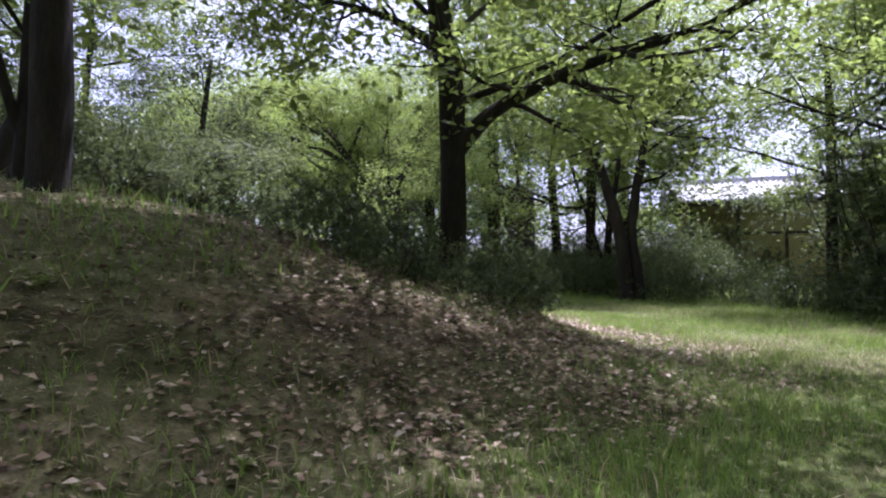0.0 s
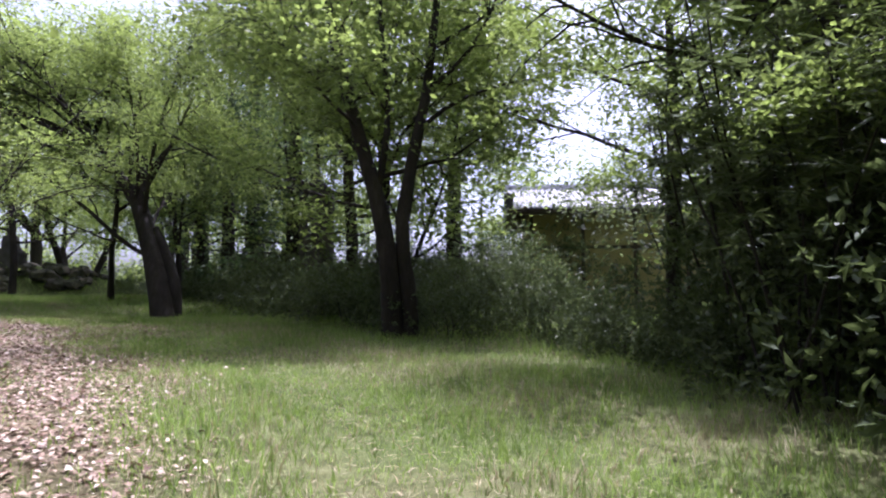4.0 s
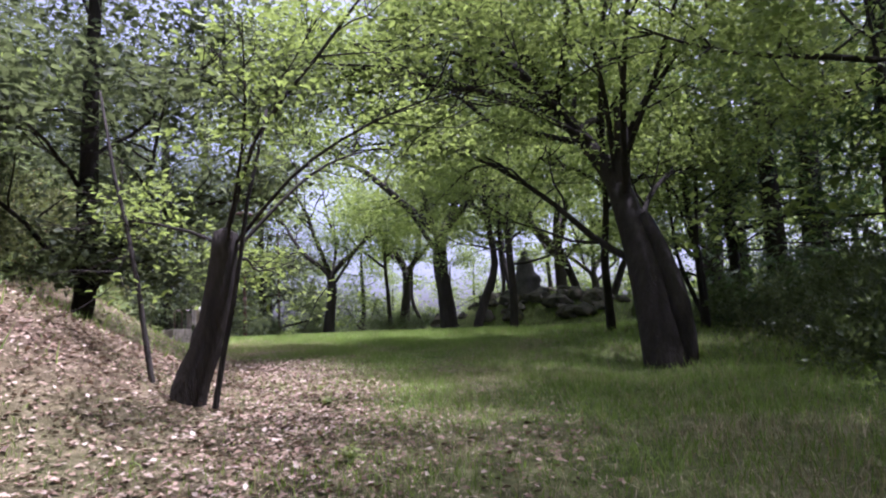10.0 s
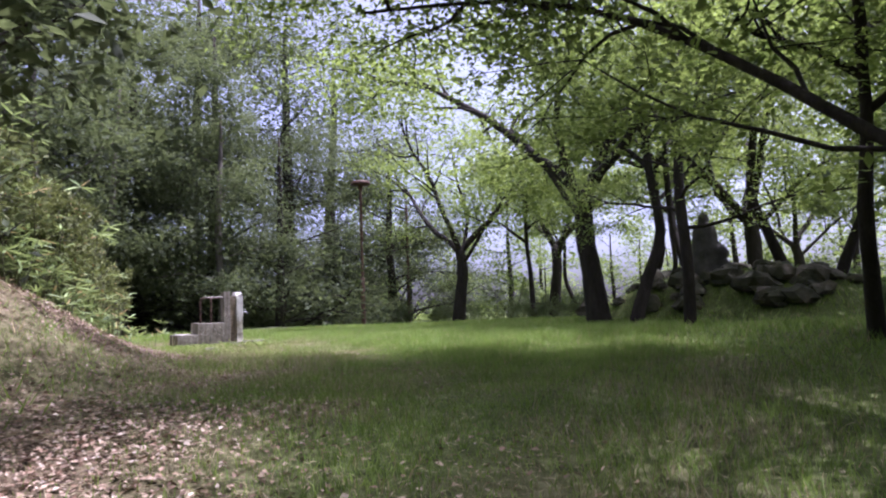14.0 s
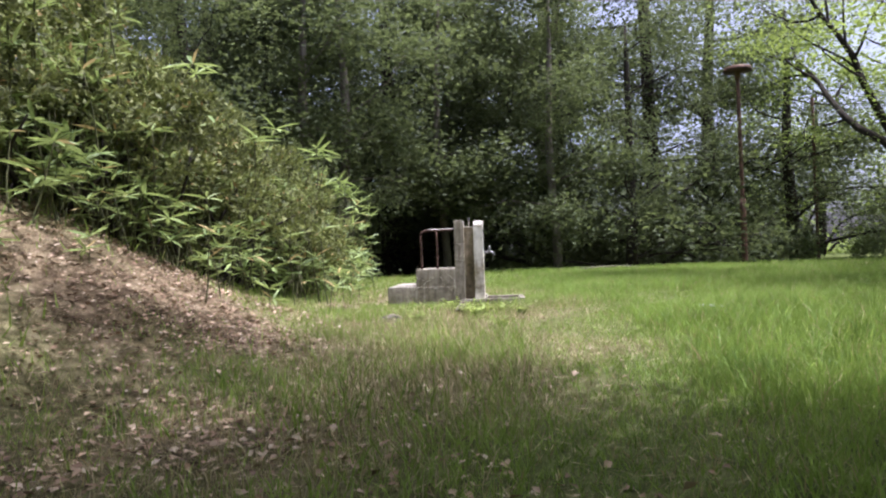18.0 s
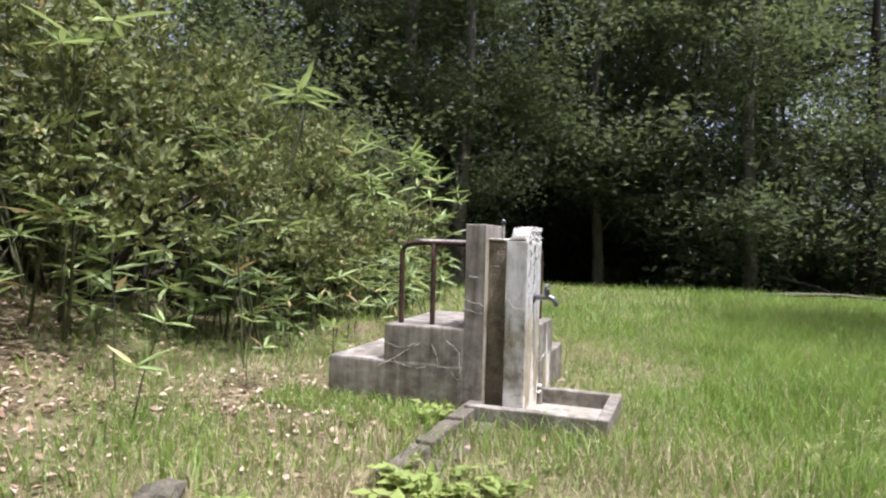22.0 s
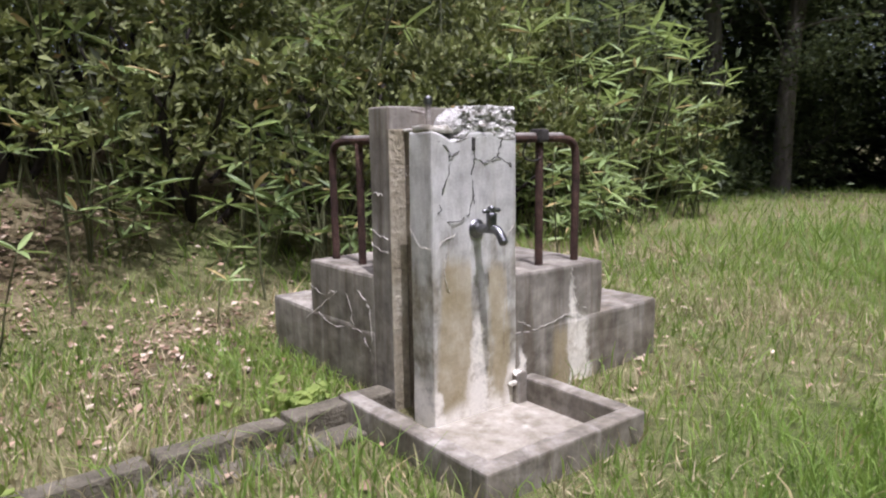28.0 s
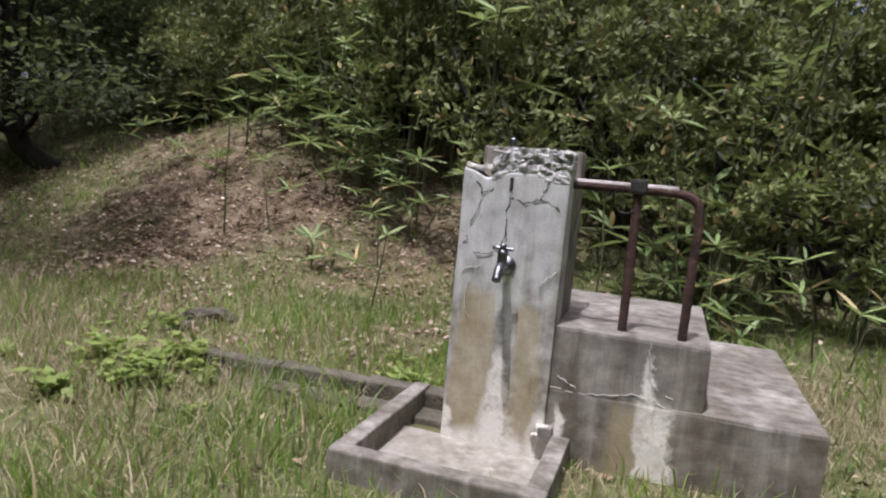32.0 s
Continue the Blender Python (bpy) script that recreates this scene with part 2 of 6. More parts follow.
def concrete_material(name, stops, streaks, damp, damp_top, damp_low, lime=(), rust=()):
    """Old poured concrete: mottled grey, water-streaked, brown-olive damp rising in tongues, lime run-off, pitted grain."""
    m, nt, n, l, p = nodes_of(name)
    v = coords(n, l)
    vs = coords(n, l, (11.0, 11.0, 0.9))
    big = noise_node(n, l, v, 3.2, 7.0, 0.68)
    blot = noise_node(n, l, v, 13.0, 5.0, 0.65)
    streak = noise_node(n, l, vs, 1.5, 6.0, 0.65)
    fine = noise_node(n, l, v, 90.0, 4.0, 0.7)
    base = ramp(n, stops)
    l.new(big.outputs["Fac"], base.inputs["Fac"])
    st = ramp(n, streaks)
    l.new(streak.outputs["Fac"], st.inputs["Fac"])
    col = mix_col(n, l, 0.85, base.outputs["Color"], st.outputs["Color"], "MULTIPLY")
    mot = ramp(n, [(0.34, (0.66, 0.64, 0.60)), (0.5, (0.96, 0.96, 0.95)), (0.66, (1.12, 1.12, 1.1))])
    l.new(blot.outputs["Fac"], mot.inputs["Fac"])
    col = mix_col(n, l, 0.55, col, mot.outputs["Color"], "MULTIPLY")
    g = n.new("ShaderNodeNewGeometry")
    pos = n.new("ShaderNodeSeparateXYZ")
    l.new(g.outputs["Position"], pos.inputs[0])
    low = n.new("ShaderNodeMapRange")
    for k, q in enumerate((damp_top, damp_low, 0.0, 1.0)):
        low.inputs[k + 1].default_value = q
    tongue = n.new("ShaderNodeMath")
    tongue.operation = "MULTIPLY_ADD"
    tongue.inputs[1].default_value = 1.2
    l.new(streak.outputs["Fac"], tongue.inputs[0])
    shift = n.new("ShaderNodeMath")
    shift.operation = "SUBTRACT"
    shift.inputs[1].default_value = 0.60
    l.new(pos.outputs["Z"], shift.inputs[0])
    l.new(shift.outputs[0], tongue.inputs[2])
    l.new(tongue.outputs[0], low.inputs[0])
    dc = ramp(n, damp)
    l.new(blot.outputs["Fac"], dc.inputs["Fac"])
    cut = n.new("ShaderNodeMapRange")
    for k, q in enumerate((0.36, 0.62, 0.95, 0.2)):
        cut.inputs[k + 1].default_value = q
    l.new(big.outputs["Fac"], cut.inputs[0])
    mul = n.new("ShaderNodeMath")
    mul.operation = "MULTIPLY"
    l.new(low.outputs[0], mul.inputs[0])
    l.new(cut.outputs[0], mul.inputs[1])
    col = mix_col(n, l, mul.outputs[0], col, dc.outputs["Color"])
    if rust:
        col = mix_col(n, l, plume_mask(n, l, pos, streak.outputs["Fac"], rust, 0.22), col, mix_col(n, l, 0.6, col, (0.38, 0.31, 0.17)))
    if lime:
        worn = n.new("ShaderNodeMapRange")
        for k, q in enumerate((0.32, 0.52, 0.35, 1.0)):
            worn.inputs[k + 1].default_value = q
        l.new(blot.outputs["Fac"], worn.inputs[0])
        part_of = n.new("ShaderNodeMath")
        part_of.operation = "MULTIPLY"
        l.new(plume_mask(n, l, pos, blot.outputs["Fac"], lime, 0.12), part_of.inputs[0])
        l.new(worn.outputs[0], part_of.inputs[1])
        col = mix_col(n, l, part_of.outputs[0], col, (0.72, 0.69, 0.61))
    gr = ramp(n, [(0.3, (0.87, 0.87, 0.87)), (0.7, (1.06, 1.06, 1.06))])
    l.new(fine.outputs["Fac"], gr.inputs["Fac"])
    l.new(mix_col(n, l, 1.0, col, gr.outputs["Color"], "MULTIPLY"), p.inputs["Base Color"])
    p.inputs["Roughness"].default_value = 0.9
    p.inputs["Specular IOR Level"].default_value = 0.2
    bump_to(n, l, p, fine.outputs["Fac"], 0.3, 0.005)
    return m


GREY_STREAKS = [(0.33, (0.50, 0.44, 0.36)), (0.47, (0.88, 0.85, 0.80)), (0.58, (1.05, 1.04, 1.0)), (0.7, (1.36, 1.33, 1.26))]
M_SLAB = concrete_material("streaked_concrete", [(0.3, (0.36, 0.355, 0.34)), (0.5, (0.52, 0.52, 0.50)), (0.7, (0.64, 0.64, 0.61))],
                           [(0.3, (0.78, 0.76, 0.72)), (0.5, (1.0, 1.0, 1.0)), (0.7, (1.1, 1.1, 1.08))],
                           [(0.3, (0.085, 0.078, 0.062)), (0.48, (0.205, 0.183, 0.128)), (0.62, (0.33, 0.305, 0.235)), (0.75, (0.46, 0.44, 0.385))], 0.74, 0.42,
                           [("X", -0.205, 0.38, -0.03, 0.012, 0.085), ("X", -0.385, 0.17, -0.03, 0.012, 0.07), ("X", -0.005, 0.16, -0.03, 0.01, 0.06), ("X", -0.20, 0.06, -0.03, 0.08, 0.24)],
                           [("X", -0.10, 0.60, 0.0, 0.05, 0.11), ("X", -0.31, 0.56, 0.0, 0.03, 0.08)])
M_CONC = concrete_material("weathered_concrete", [(0.3, (0.135, 0.125, 0.112)), (0.5, (0.225, 0.212, 0.192)), (0.7, (0.35, 0.335, 0.305))], GREY_STREAKS,
                           [(0.3, (0.085, 0.075, 0.058)), (0.5, (0.155, 0.138, 0.105)), (0.7, (0.25, 0.225, 0.175))], 0.30, 0.10)
M_STEP = concrete_material("step_concrete", [(0.28, (0.095, 0.085, 0.072)), (0.45, (0.18, 0.168, 0.148)), (0.58, (0.26, 0.245, 0.215)), (0.75, (0.38, 0.36, 0.325))], GREY_STREAKS,
                           [(0.3, (0.085, 0.073, 0.055)), (0.5, (0.15, 0.13, 0.098)), (0.7, (0.24, 0.215, 0.165))], 0.30, 0.12,
                           [("X", -0.755, 0.44, 0.26, 0.008, 0.035), ("X", -0.81, 0.27, 0.0, 0.025, 0.065), ("X", -0.44, 0.2, 0.1, 0.01, 0.03)],
                           [("X", -0.74, 0.25, 0.0, 0.10, 0.14)])
M_CONC_PALE = concrete_material("bleached_concrete", [(0.3, (0.27, 0.26, 0.235)), (0.5, (0.44, 0.43, 0.395)), (0.7, (0.60, 0.585, 0.54))], GREY_STREAKS,
                                [(0.3, (0.26, 0.235, 0.17)), (0.7, (0.50, 0.47, 0.40))], 0.25, 0.0)
# limed concrete, its colours lowered for the shade down in the basin
M_BASIN = concrete_material("limed_shaded_basin_concrete", [(0.3, (0.13, 0.12, 0.10)), (0.5, (0.24, 0.225, 0.195)), (0.7, (0.42, 0.40, 0.355))], GREY_STREAKS,
                            [(0.3, (0.20, 0.18, 0.13)), (0.7, (0.42, 0.39, 0.33))], 0.25, 0.0)
M_CORE = surface("ochre_rubble_concrete", [(0.3, (0.12, 0.10, 0.07)), (0.5, (0.23, 0.195, 0.14)), (0.7, (0.36, 0.31, 0.235))], 9, 90, 0.95, 0.9)
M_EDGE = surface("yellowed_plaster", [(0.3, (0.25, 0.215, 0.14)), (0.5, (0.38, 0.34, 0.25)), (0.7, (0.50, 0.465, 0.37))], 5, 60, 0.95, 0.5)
M_CRUMB = surface("broken_aggregate", [(0.3, (0.30, 0.28, 0.25)), (0.45, (0.60, 0.585, 0.55)), (0.7, (0.80, 0.79, 0.76))], 30, 130, 0.95, 0.9)
M_KERB = surface("mossy_kerb", [(0.3, (0.062, 0.056, 0.038)), (0.55, (0.125, 0.112, 0.082)), (0.75, (0.22, 0.20, 0.155))], 6, 60, 0.95, 0.6)
M_LIME = surface("lime_stain", [(0.3, (0.50, 0.47, 0.40)), (0.6, (0.72, 0.69, 0.62))], 14, 120, 0.9, 0.4)
M_RUST = surface("rusty_iron", [(0.3, (0.036, 0.022, 0.018)), (0.55, (0.075, 0.042, 0.032)), (0.75, (0.14, 0.085, 0.066))], 16, 130, 0.8, 0.5, 0.3)
M_PIPE_WORN = surface("worn_iron", [(0.3, (0.14, 0.11, 0.09)), (0.7, (0.48, 0.45, 0.42))], 14, 130, 0.6, 0.3, 0.6)
M_CHROME = surface("dull_chrome", [(0.3, (0.11, 0.11, 0.12)), (0.7, (0.28, 0.28, 0.29))], 20, 150, 0.36, 0.1, 1.0, spec=0.5)
M_DARK = surface("dark_cavity", [(0.3, (0.03, 0.027, 0.024)), (0.7, (0.06, 0.055, 0.05))], 20, 90, 0.95, 0.3)
M_ROCK = surface("mossy_rock", [(0.3, (0.030, 0.036, 0.018)), (0.5, (0.065, 0.062, 0.040)), (0.7, (0.13, 0.11, 0.08))], 1.6, 18, 0.95, 0.8)
M_STONE_DARK = surface("dark_stone", [(0.3, (0.045, 0.042, 0.038)), (0.7, (0.11, 0.10, 0.09))], 2.5, 30, 0.8, 0.5)
M_PLASTER = surface("yellow_plaster", [(0.3, (0.33, 0.29, 0.12)), (0.7, (0.48, 0.42, 0.19))], 1.5, 40, 0.9, 0.2)
M_BEAM = surface("dark_timber", [(0.3, (0.035, 0.026, 0.02)), (0.7, (0.08, 0.06, 0.045))], 4, 40, 0.85, 0.4)
M_TILE = surface("grey_roof_tile", [(0.3, (0.30, 0.30, 0.32)), (0.7, (0.50, 0.50, 0.52))], 2.5, 30, 0.45, 0.3, spec=0.5)
M_POLE = surface("brown_painted_steel", [(0.3, (0.06, 0.035, 0.025)), (0.7, (0.15, 0.085, 0.06))], 5, 60, 0.6, 0.3, 0.2)
M_WHITE = surface("white_paper", [(0.3, (0.62, 0.63, 0.66)), (0.7, (0.8, 0.8, 0.82))], 10, 80, 0.8, 0.2)


# ---- mesh helpers ----
def link_mesh(name, verts, polys, mat, parent=None, smooth=False, label=""):
    """One mesh object from arrays: verts (n, 3), polys a list of (m, k) index arrays."""
    me = bpy.data.meshes.new(name)
    verts = np.asarray(verts, np.float32)
    polys = [np.asarray(p, np.int32) for p in polys if len(p)]
    loops = np.concatenate([p.ravel() for p in polys])
    sizes = np.concatenate([np.full(len(p), p.shape[1], np.int32) for p in polys])
    me.vertices.add(len(verts))
    me.vertices.foreach_set("co", verts.ravel())
    me.loops.add(len(loops))
    me.loops.foreach_set("vertex_index", loops)
    me.polygons.add(len(sizes))
    me.polygons.foreach_set("loop_start", np.concatenate([[0], np.cumsum(sizes)[:-1]]).astype(np.int32))
    if smooth:
        me.polygons.foreach_set("use_smooth", np.ones(len(sizes), bool))
    me.update(calc_edges=True)
    me.materials.append(mat)
    ob = new(name, me)
    if parent:
        ob.parent = parent
    if label:
        tagged(ob, label)
    return ob


def part(name, bm, material, parent=None, label="", smooth=False):
    me = bpy.data.meshes.new(name)
    bmesh.ops.recalc_face_normals(bm, faces=bm.faces)
    for f in bm.faces:
        f.smooth = smooth
    bm.to_mesh(me)
    bm.free()
    me.materials.append(material)
    ob = new(name, me)
    if parent:
        ob.parent = parent
    if label:
        tagged(ob, label)
    return ob


def block(x0, x1, y0, y1, z0, z1, bevel=0.012, rough=0.0, cuts=0, seed=0):
    """A bevelled block, with uneven faces where rough is given."""
    bm = bmesh.new()
    bmesh.ops.create_cube(bm, size=1.0)
    for v in bm.verts:
        v.co = Vector((x0 + (v.co.x + 0.5) * (x1 - x0), y0 + (v.co.y + 0.5) * (y1 - y0), z0 + (v.co.z + 0.5) * (z1 - z0)))
    if bevel:
        bmesh.ops.bevel(bm, geom=bm.edges[:], offset=bevel, segments=2, affect="EDGES", profile=0.6)
    if cuts:
        bmesh.ops.subdivide_edges(bm, edges=[e for e in bm.edges if e.calc_length() > 0.08], cuts=cuts, use_grid_fill=True)
    if rough:
        for v in bm.verts:
            p = v.co * 9 + Vector((seed * 3.1, 0, 0))
            v.co += noise.noise_vector(p) * rough + noise.noise_vector(p * 4) * rough * 0.5
    return bm


def tube(points, radii, sides=8, caps=True, wobble=0.0, rng=None):
    """A tapered tube along points: verts and polygon arrays."""
    pts = np.asarray(points, float)
    n = len(pts)
    tan = np.gradient(pts, axis=0)
    tan /= np.linalg.norm(tan, axis=1)[:, None] + 1e-9
    ref = np.where(np.abs(tan[:, 2:3]) > 0.9, [[1.0, 0, 0]], [[0, 0, 1.0]])
    a = np.cross(tan, ref)
    a /= np.linalg.norm(a, axis=1)[:, None] + 1e-9
    for i in range(1, n):
        if (a[i] * a[i - 1]).sum() < 0:
            a[i] = -a[i]
    b = np.cross(tan, a)
    ang = np.linspace(0, 2 * np.pi, sides, endpoint=False)
    rr = np.asarray(radii, float)[:, None] * np.ones(sides)
    if wobble and rng is not None:
        rr = rr * (1 + wobble * rng.standard_normal((n, sides)) * 0.6 + wobble * rng.standard_normal(sides))
    v = pts[:, None] + rr[..., None] * (np.cos(ang)[None, :, None] * a[:, None] + np.sin(ang)[None, :, None] * b[:, None])
    idx = np.arange(n * sides).reshape(n, sides)
    nxt = np.roll(idx, -1, axis=1)
    quads = np.stack([idx[:-1], nxt[:-1], nxt[1:], idx[1:]], -1).reshape(-1, 4)
    verts = v.reshape(-1, 3)
    polys = [quads]
    if caps:
        verts = np.vstack([verts, pts[-1] + tan[-1] * rr[-1, 0] * 0.5])
        tip = len(verts) - 1
        polys.append(np.stack([idx[-1], nxt[-1], np.full(sides, tip)], -1))
    return verts, polys


class Bunch:
    """Collects pieces of mesh that go into one object."""

    def __init__(self):
        self.v, self.p, self.n = [], [], 0

    def add(self, verts, polys):
        self.v.append(np.asarray(verts, np.float32))
        self.p += [np.asarray(q) + self.n for q in polys]
        self.n += len(verts)

    def link(self, name, mat, parent=None, smooth=False, label=""):
        by = {}
        for q in self.p:
            by.setdefault(q.shape[1], []).append(q)
        return link_mesh(name, np.vstack(self.v), [np.vstack(q) for q in by.values()], mat, parent, smooth, label)


def smooth_line(points, n):
    """Catmull-Rom through the given points."""
    p = np.asarray(points, float)
    p = np.vstack([2 * p[0] - p[1], p, 2 * p[-1] - p[-2]])
    out = []
    m = len(p) - 3
    for u in np.linspace(0, m, n):
        i = min(int(u), m - 1)
        t = u - i
        a, b, c, d = p[i], p[i + 1], p[i + 2], p[i + 3]
        out.append(0.5 * (2 * b + (c - a) * t + (2 * a - 5 * b + 4 * c - d) * t * t + (3 * b - a - 3 * c + d) * t ** 3))
    return np.array(out)


def leaf_blades(at, direction, normal, length, width, fold=0.25, shaped=False):
    """Leaves folded along the midrib: kites of two triangles, or (shaped) oval pointed blades of four."""
    at, d, nrm = (np.asarray(q, float) for q in (at, direction, normal))
    d = d / (np.linalg.norm(d, axis=1)[:, None] + 1e-9)
    side = np.cross(d, nrm)
    side /= np.linalg.norm(side, axis=1)[:, None] + 1e-9
    up = np.cross(side, d)
    L, W = np.asarray(length)[:, None], np.asarray(width)[:, None]
    i = np.arange(len(at))[:, None]
    if shaped:
        lift = up * W * fold
        arch = -up * L * 0.12
        a, b = at + d * L * 0.24 + lift, at + d * L * 0.62 + lift + arch * 0.3
        v = np.stack([at, a + side * W * 0.40, b + side * W * 0.42, at + d * L + arch, b - side * W * 0.42, a - side * W * 0.40], 1).reshape(-1, 3)
        return v, [np.vstack([i * 6 + [0, 1, 2, 3], i * 6 + [0, 3, 4, 5]])]
    mid = at + d * L * 0.42
    v = np.stack([at, mid + side * W * 0.5 + up * W * fold, at + d * L, mid - side * W * 0.5 + up * W * fold], 1).reshape(-1, 3)
    return v, [np.vstack([i * 4 + [0, 1, 2], i * 4 + [0, 2, 3]])]


def scatter_leaves(centres, per, spread, size, rng, flat=0.45, aspect=0.5, droop=0.25, shaped=False):
    """A clump of leaves round every centre."""
    c = np.repeat(np.asarray(centres, float), per, axis=0)
    n = len(c)
    off = rng.standard_normal((n, 3)) * spread
    off[:, 2] *= flat
    d = rng.standard_normal((n, 3))
    d[:, 2] = d[:, 2] * 0.35 - droop
    nrm = rng.standard_normal((n, 3)) * 0.55 + [0, 0, 1.0]
    L = size * rng.uniform(0.65, 1.35, n)
    return leaf_blades(c + off, d, nrm, L, L * aspect, 0.2, shaped)


# ---- lie of the land ----
MOUND = (8.0, -14.0)
TOE_DEG = np.array([-180, -150, -120, -90, -60, -45, -30, -19, -10, 0, 10, 22, 35, 48, 60, 72, 82, 92, 102, 110, 117, 132, 150, 180.0])
TOE_R = np.array([16.7, 18.3, 19.5, 19.1, 12.6, 12.8, 13.2, 13.2, 12.9, 11.8, 10.5, 9.9, 9.3, 9.75, 9.7, 9.6, 9.4, 9.9, 11.3, 12.4, 13.1, 14.0, 15.1, 16.7])


def bumps(x, y, scale, seed=0.0):
    """Cheap rolling unevenness."""
    return (np.sin(x * scale + 1.3 + seed) * np.sin(y * scale * 1.13 + 0.7 + seed) + 0.5 * np.sin(x * scale * 2.3 + y * scale * 1.7 + seed)
            + 0.35 * np.sin(x * scale * 4.1 - y * scale * 3.3 + 2 * seed)) / 1.85


def inside_mound(x, y):
    """Metres inside the foot of the mound; below 0 outside it."""
    dx, dy = x - MOUND[0], y - MOUND[1]
    return np.interp(np.degrees(np.arctan2(dy, dx)), TOE_DEG, TOE_R) - np.hypot(dx, dy)


def land(x, y):
    x, y = np.asarray(x, float), np.asarray(y, float)
    s = (x - 0.9 * y) / 43.0
    base = -1.05 * np.clip(s, 0, 1.05)
    d = inside_mound(x, y)
    az = np.degrees(np.arctan2(y - MOUND[1], x - MOUND[0]))
    steep = np.interp(az, [-60, -20, 20, 60, 100, 130], [0.57, 0.54, 0.40, 0.92, 0.90, 0.60])
    top = np.interp(az, [-60, -20, 20, 60, 100, 130], [2.3, 2.35, 2.1, 3.2, 1.7, 2.2])
    rise = steep * (np.log1p(np.exp(np.clip(d / 0.45, -30, 30))) * 0.45)
    h = top * (1 - np.exp(-rise / top))
    back = 1.5 * np.exp(-(((x + 0.4) / 4.6) ** 4 + ((y - 16.5) / 3.0) ** 4))
    r = np.hypot(x - 4, y + 2)
    drop = -13.0 * (1 - np.exp(-np.clip(r - 46, 0, None) / 45.0))
    dip = -0.25 * np.exp(-((x - 14.0) ** 2 + (y - 1.5) ** 2) / 11.0)
    e = np.clip((-12.3 - x) / 6.0, 0, 1)
    f = np.clip((y - 4.0) / 4.0, 0, 1)
    crest = -1.0 * e * e * (3 - 2 * e) * (1 - 0.85 * f * f * (3 - 2 * f))
    knoll = 0.5 * np.exp(-(((x - 3.3) / 1.8) ** 2 + ((y + 5.0) / 1.7) ** 2))
    sunk = -0.05 * np.exp(-((x + 0.3) ** 2 + (y - 0.1) ** 2) / 1.6)
    return base + h + back + drop + dip + crest + knoll + sunk + 0.035 * bumps(x, y, 1.1) * np.clip(np.hypot(x + 0.3, y) - 1.2, 0, 1)


def litter_share(x, y):
    az = np.degrees(np.arctan2(y - MOUND[1], x - MOUND[0]))
    d = inside_mound(x, y) + np.interp(az, [-40, -15, 10, 50, 66, 80, 95, 115], [0.3, 0.7, 2.2, 2.4, 2.4, 2.6, 2.0, 0.2]) + 0.5 * bumps(x, y, 0.8, 2.0) + 0.35 * bumps(x, y, 2.1, 1.0)
    patch = np.clip(0.35 + 0.8 * bumps(x, y, 0.9, 4.0), 0, 1)
    near_tap = 1.25 * np.exp(-(((x - 1.2) / 3.4) ** 2 + ((y + 1.7) / 1.2) ** 2))
    under_cherry = 0.85 * np.exp(-(((x - 8.0) / 2.8) ** 2 + ((y + 1.5) / 1.3) ** 2))
    bank = np.interp(az, [0, 25, 75, 95], [0.42, 0.68, 0.68, 0.42])
    return np.clip(np.clip((d + 0.5) / 1.5, 0, 1) * (bank + (1 - bank) * patch) + (near_tap + under_cherry) * patch, 0, 1)


TRACK = smooth_line([(20.5, -22.9), (21.2, -21.4), (21.6, -19.9), (21.8, -19.2), (22.9, -16.0), (22.6, -14.4), (22.2, -12.8), (21.2, -10.8), (19.9, -8.9), (18.4, -6.8), (16.6, -4.8), (15.5, -3.7), (12.6, -1.7), (10.5, -0.4), (8.4, 0.3), (6.4, 0.7), (4.5, 0.9), (3.0, 0.9), (1.9, 0.9), (1.5, 1.1), (1.3, 2.0), (0.4, 2.3), (-0.8, 2.5)], 90)


def from_track(x, y):
    best = np.full(len(x), 1e9)
    for px, py in TRACK:
        best = np.minimum(best, (x - px) ** 2 + (y - py) ** 2)
    return np.sqrt(best)


def dryness(x, y):
    worn = np.exp(-((from_track(x, y) - 0.2) / 1.5) ** 2)
    return np.clip(0.25 - 0.16 / (1 + np.exp(-(x - 9) * 1.5)) + 0.5 * bumps(x, y, 0.8, 5.0) + 0.3 * bumps(x, y, 2.3, 1.0) + 0.12 * worn * (x > 9) + 0.85 * np.exp(-(((x - 2.4) / 3.0) ** 2 + ((y + 0.5) / 1.4) ** 2)) - 0.75 / (1 + np.exp(-(y - 1.5) * 3)) / (1 + np.exp((x - 8) * 1.5)) + 0.4 / (1 + np.exp((x + 1) * 3)) / (1 + np.exp((y + 1.4) * 4)), 0, 1)


def axis_steps(lo, hi, step, far):
    core = np.arange(lo, hi + step * 0.5, step)
    out, g = [], step
    while (out[-1] if out else 0) < far:
        g *= 1.28
        out.append((out[-1] if out else 0) + g)
    out = np.array(out)
    return np.concatenate([lo - out[::-1], core, hi + out])


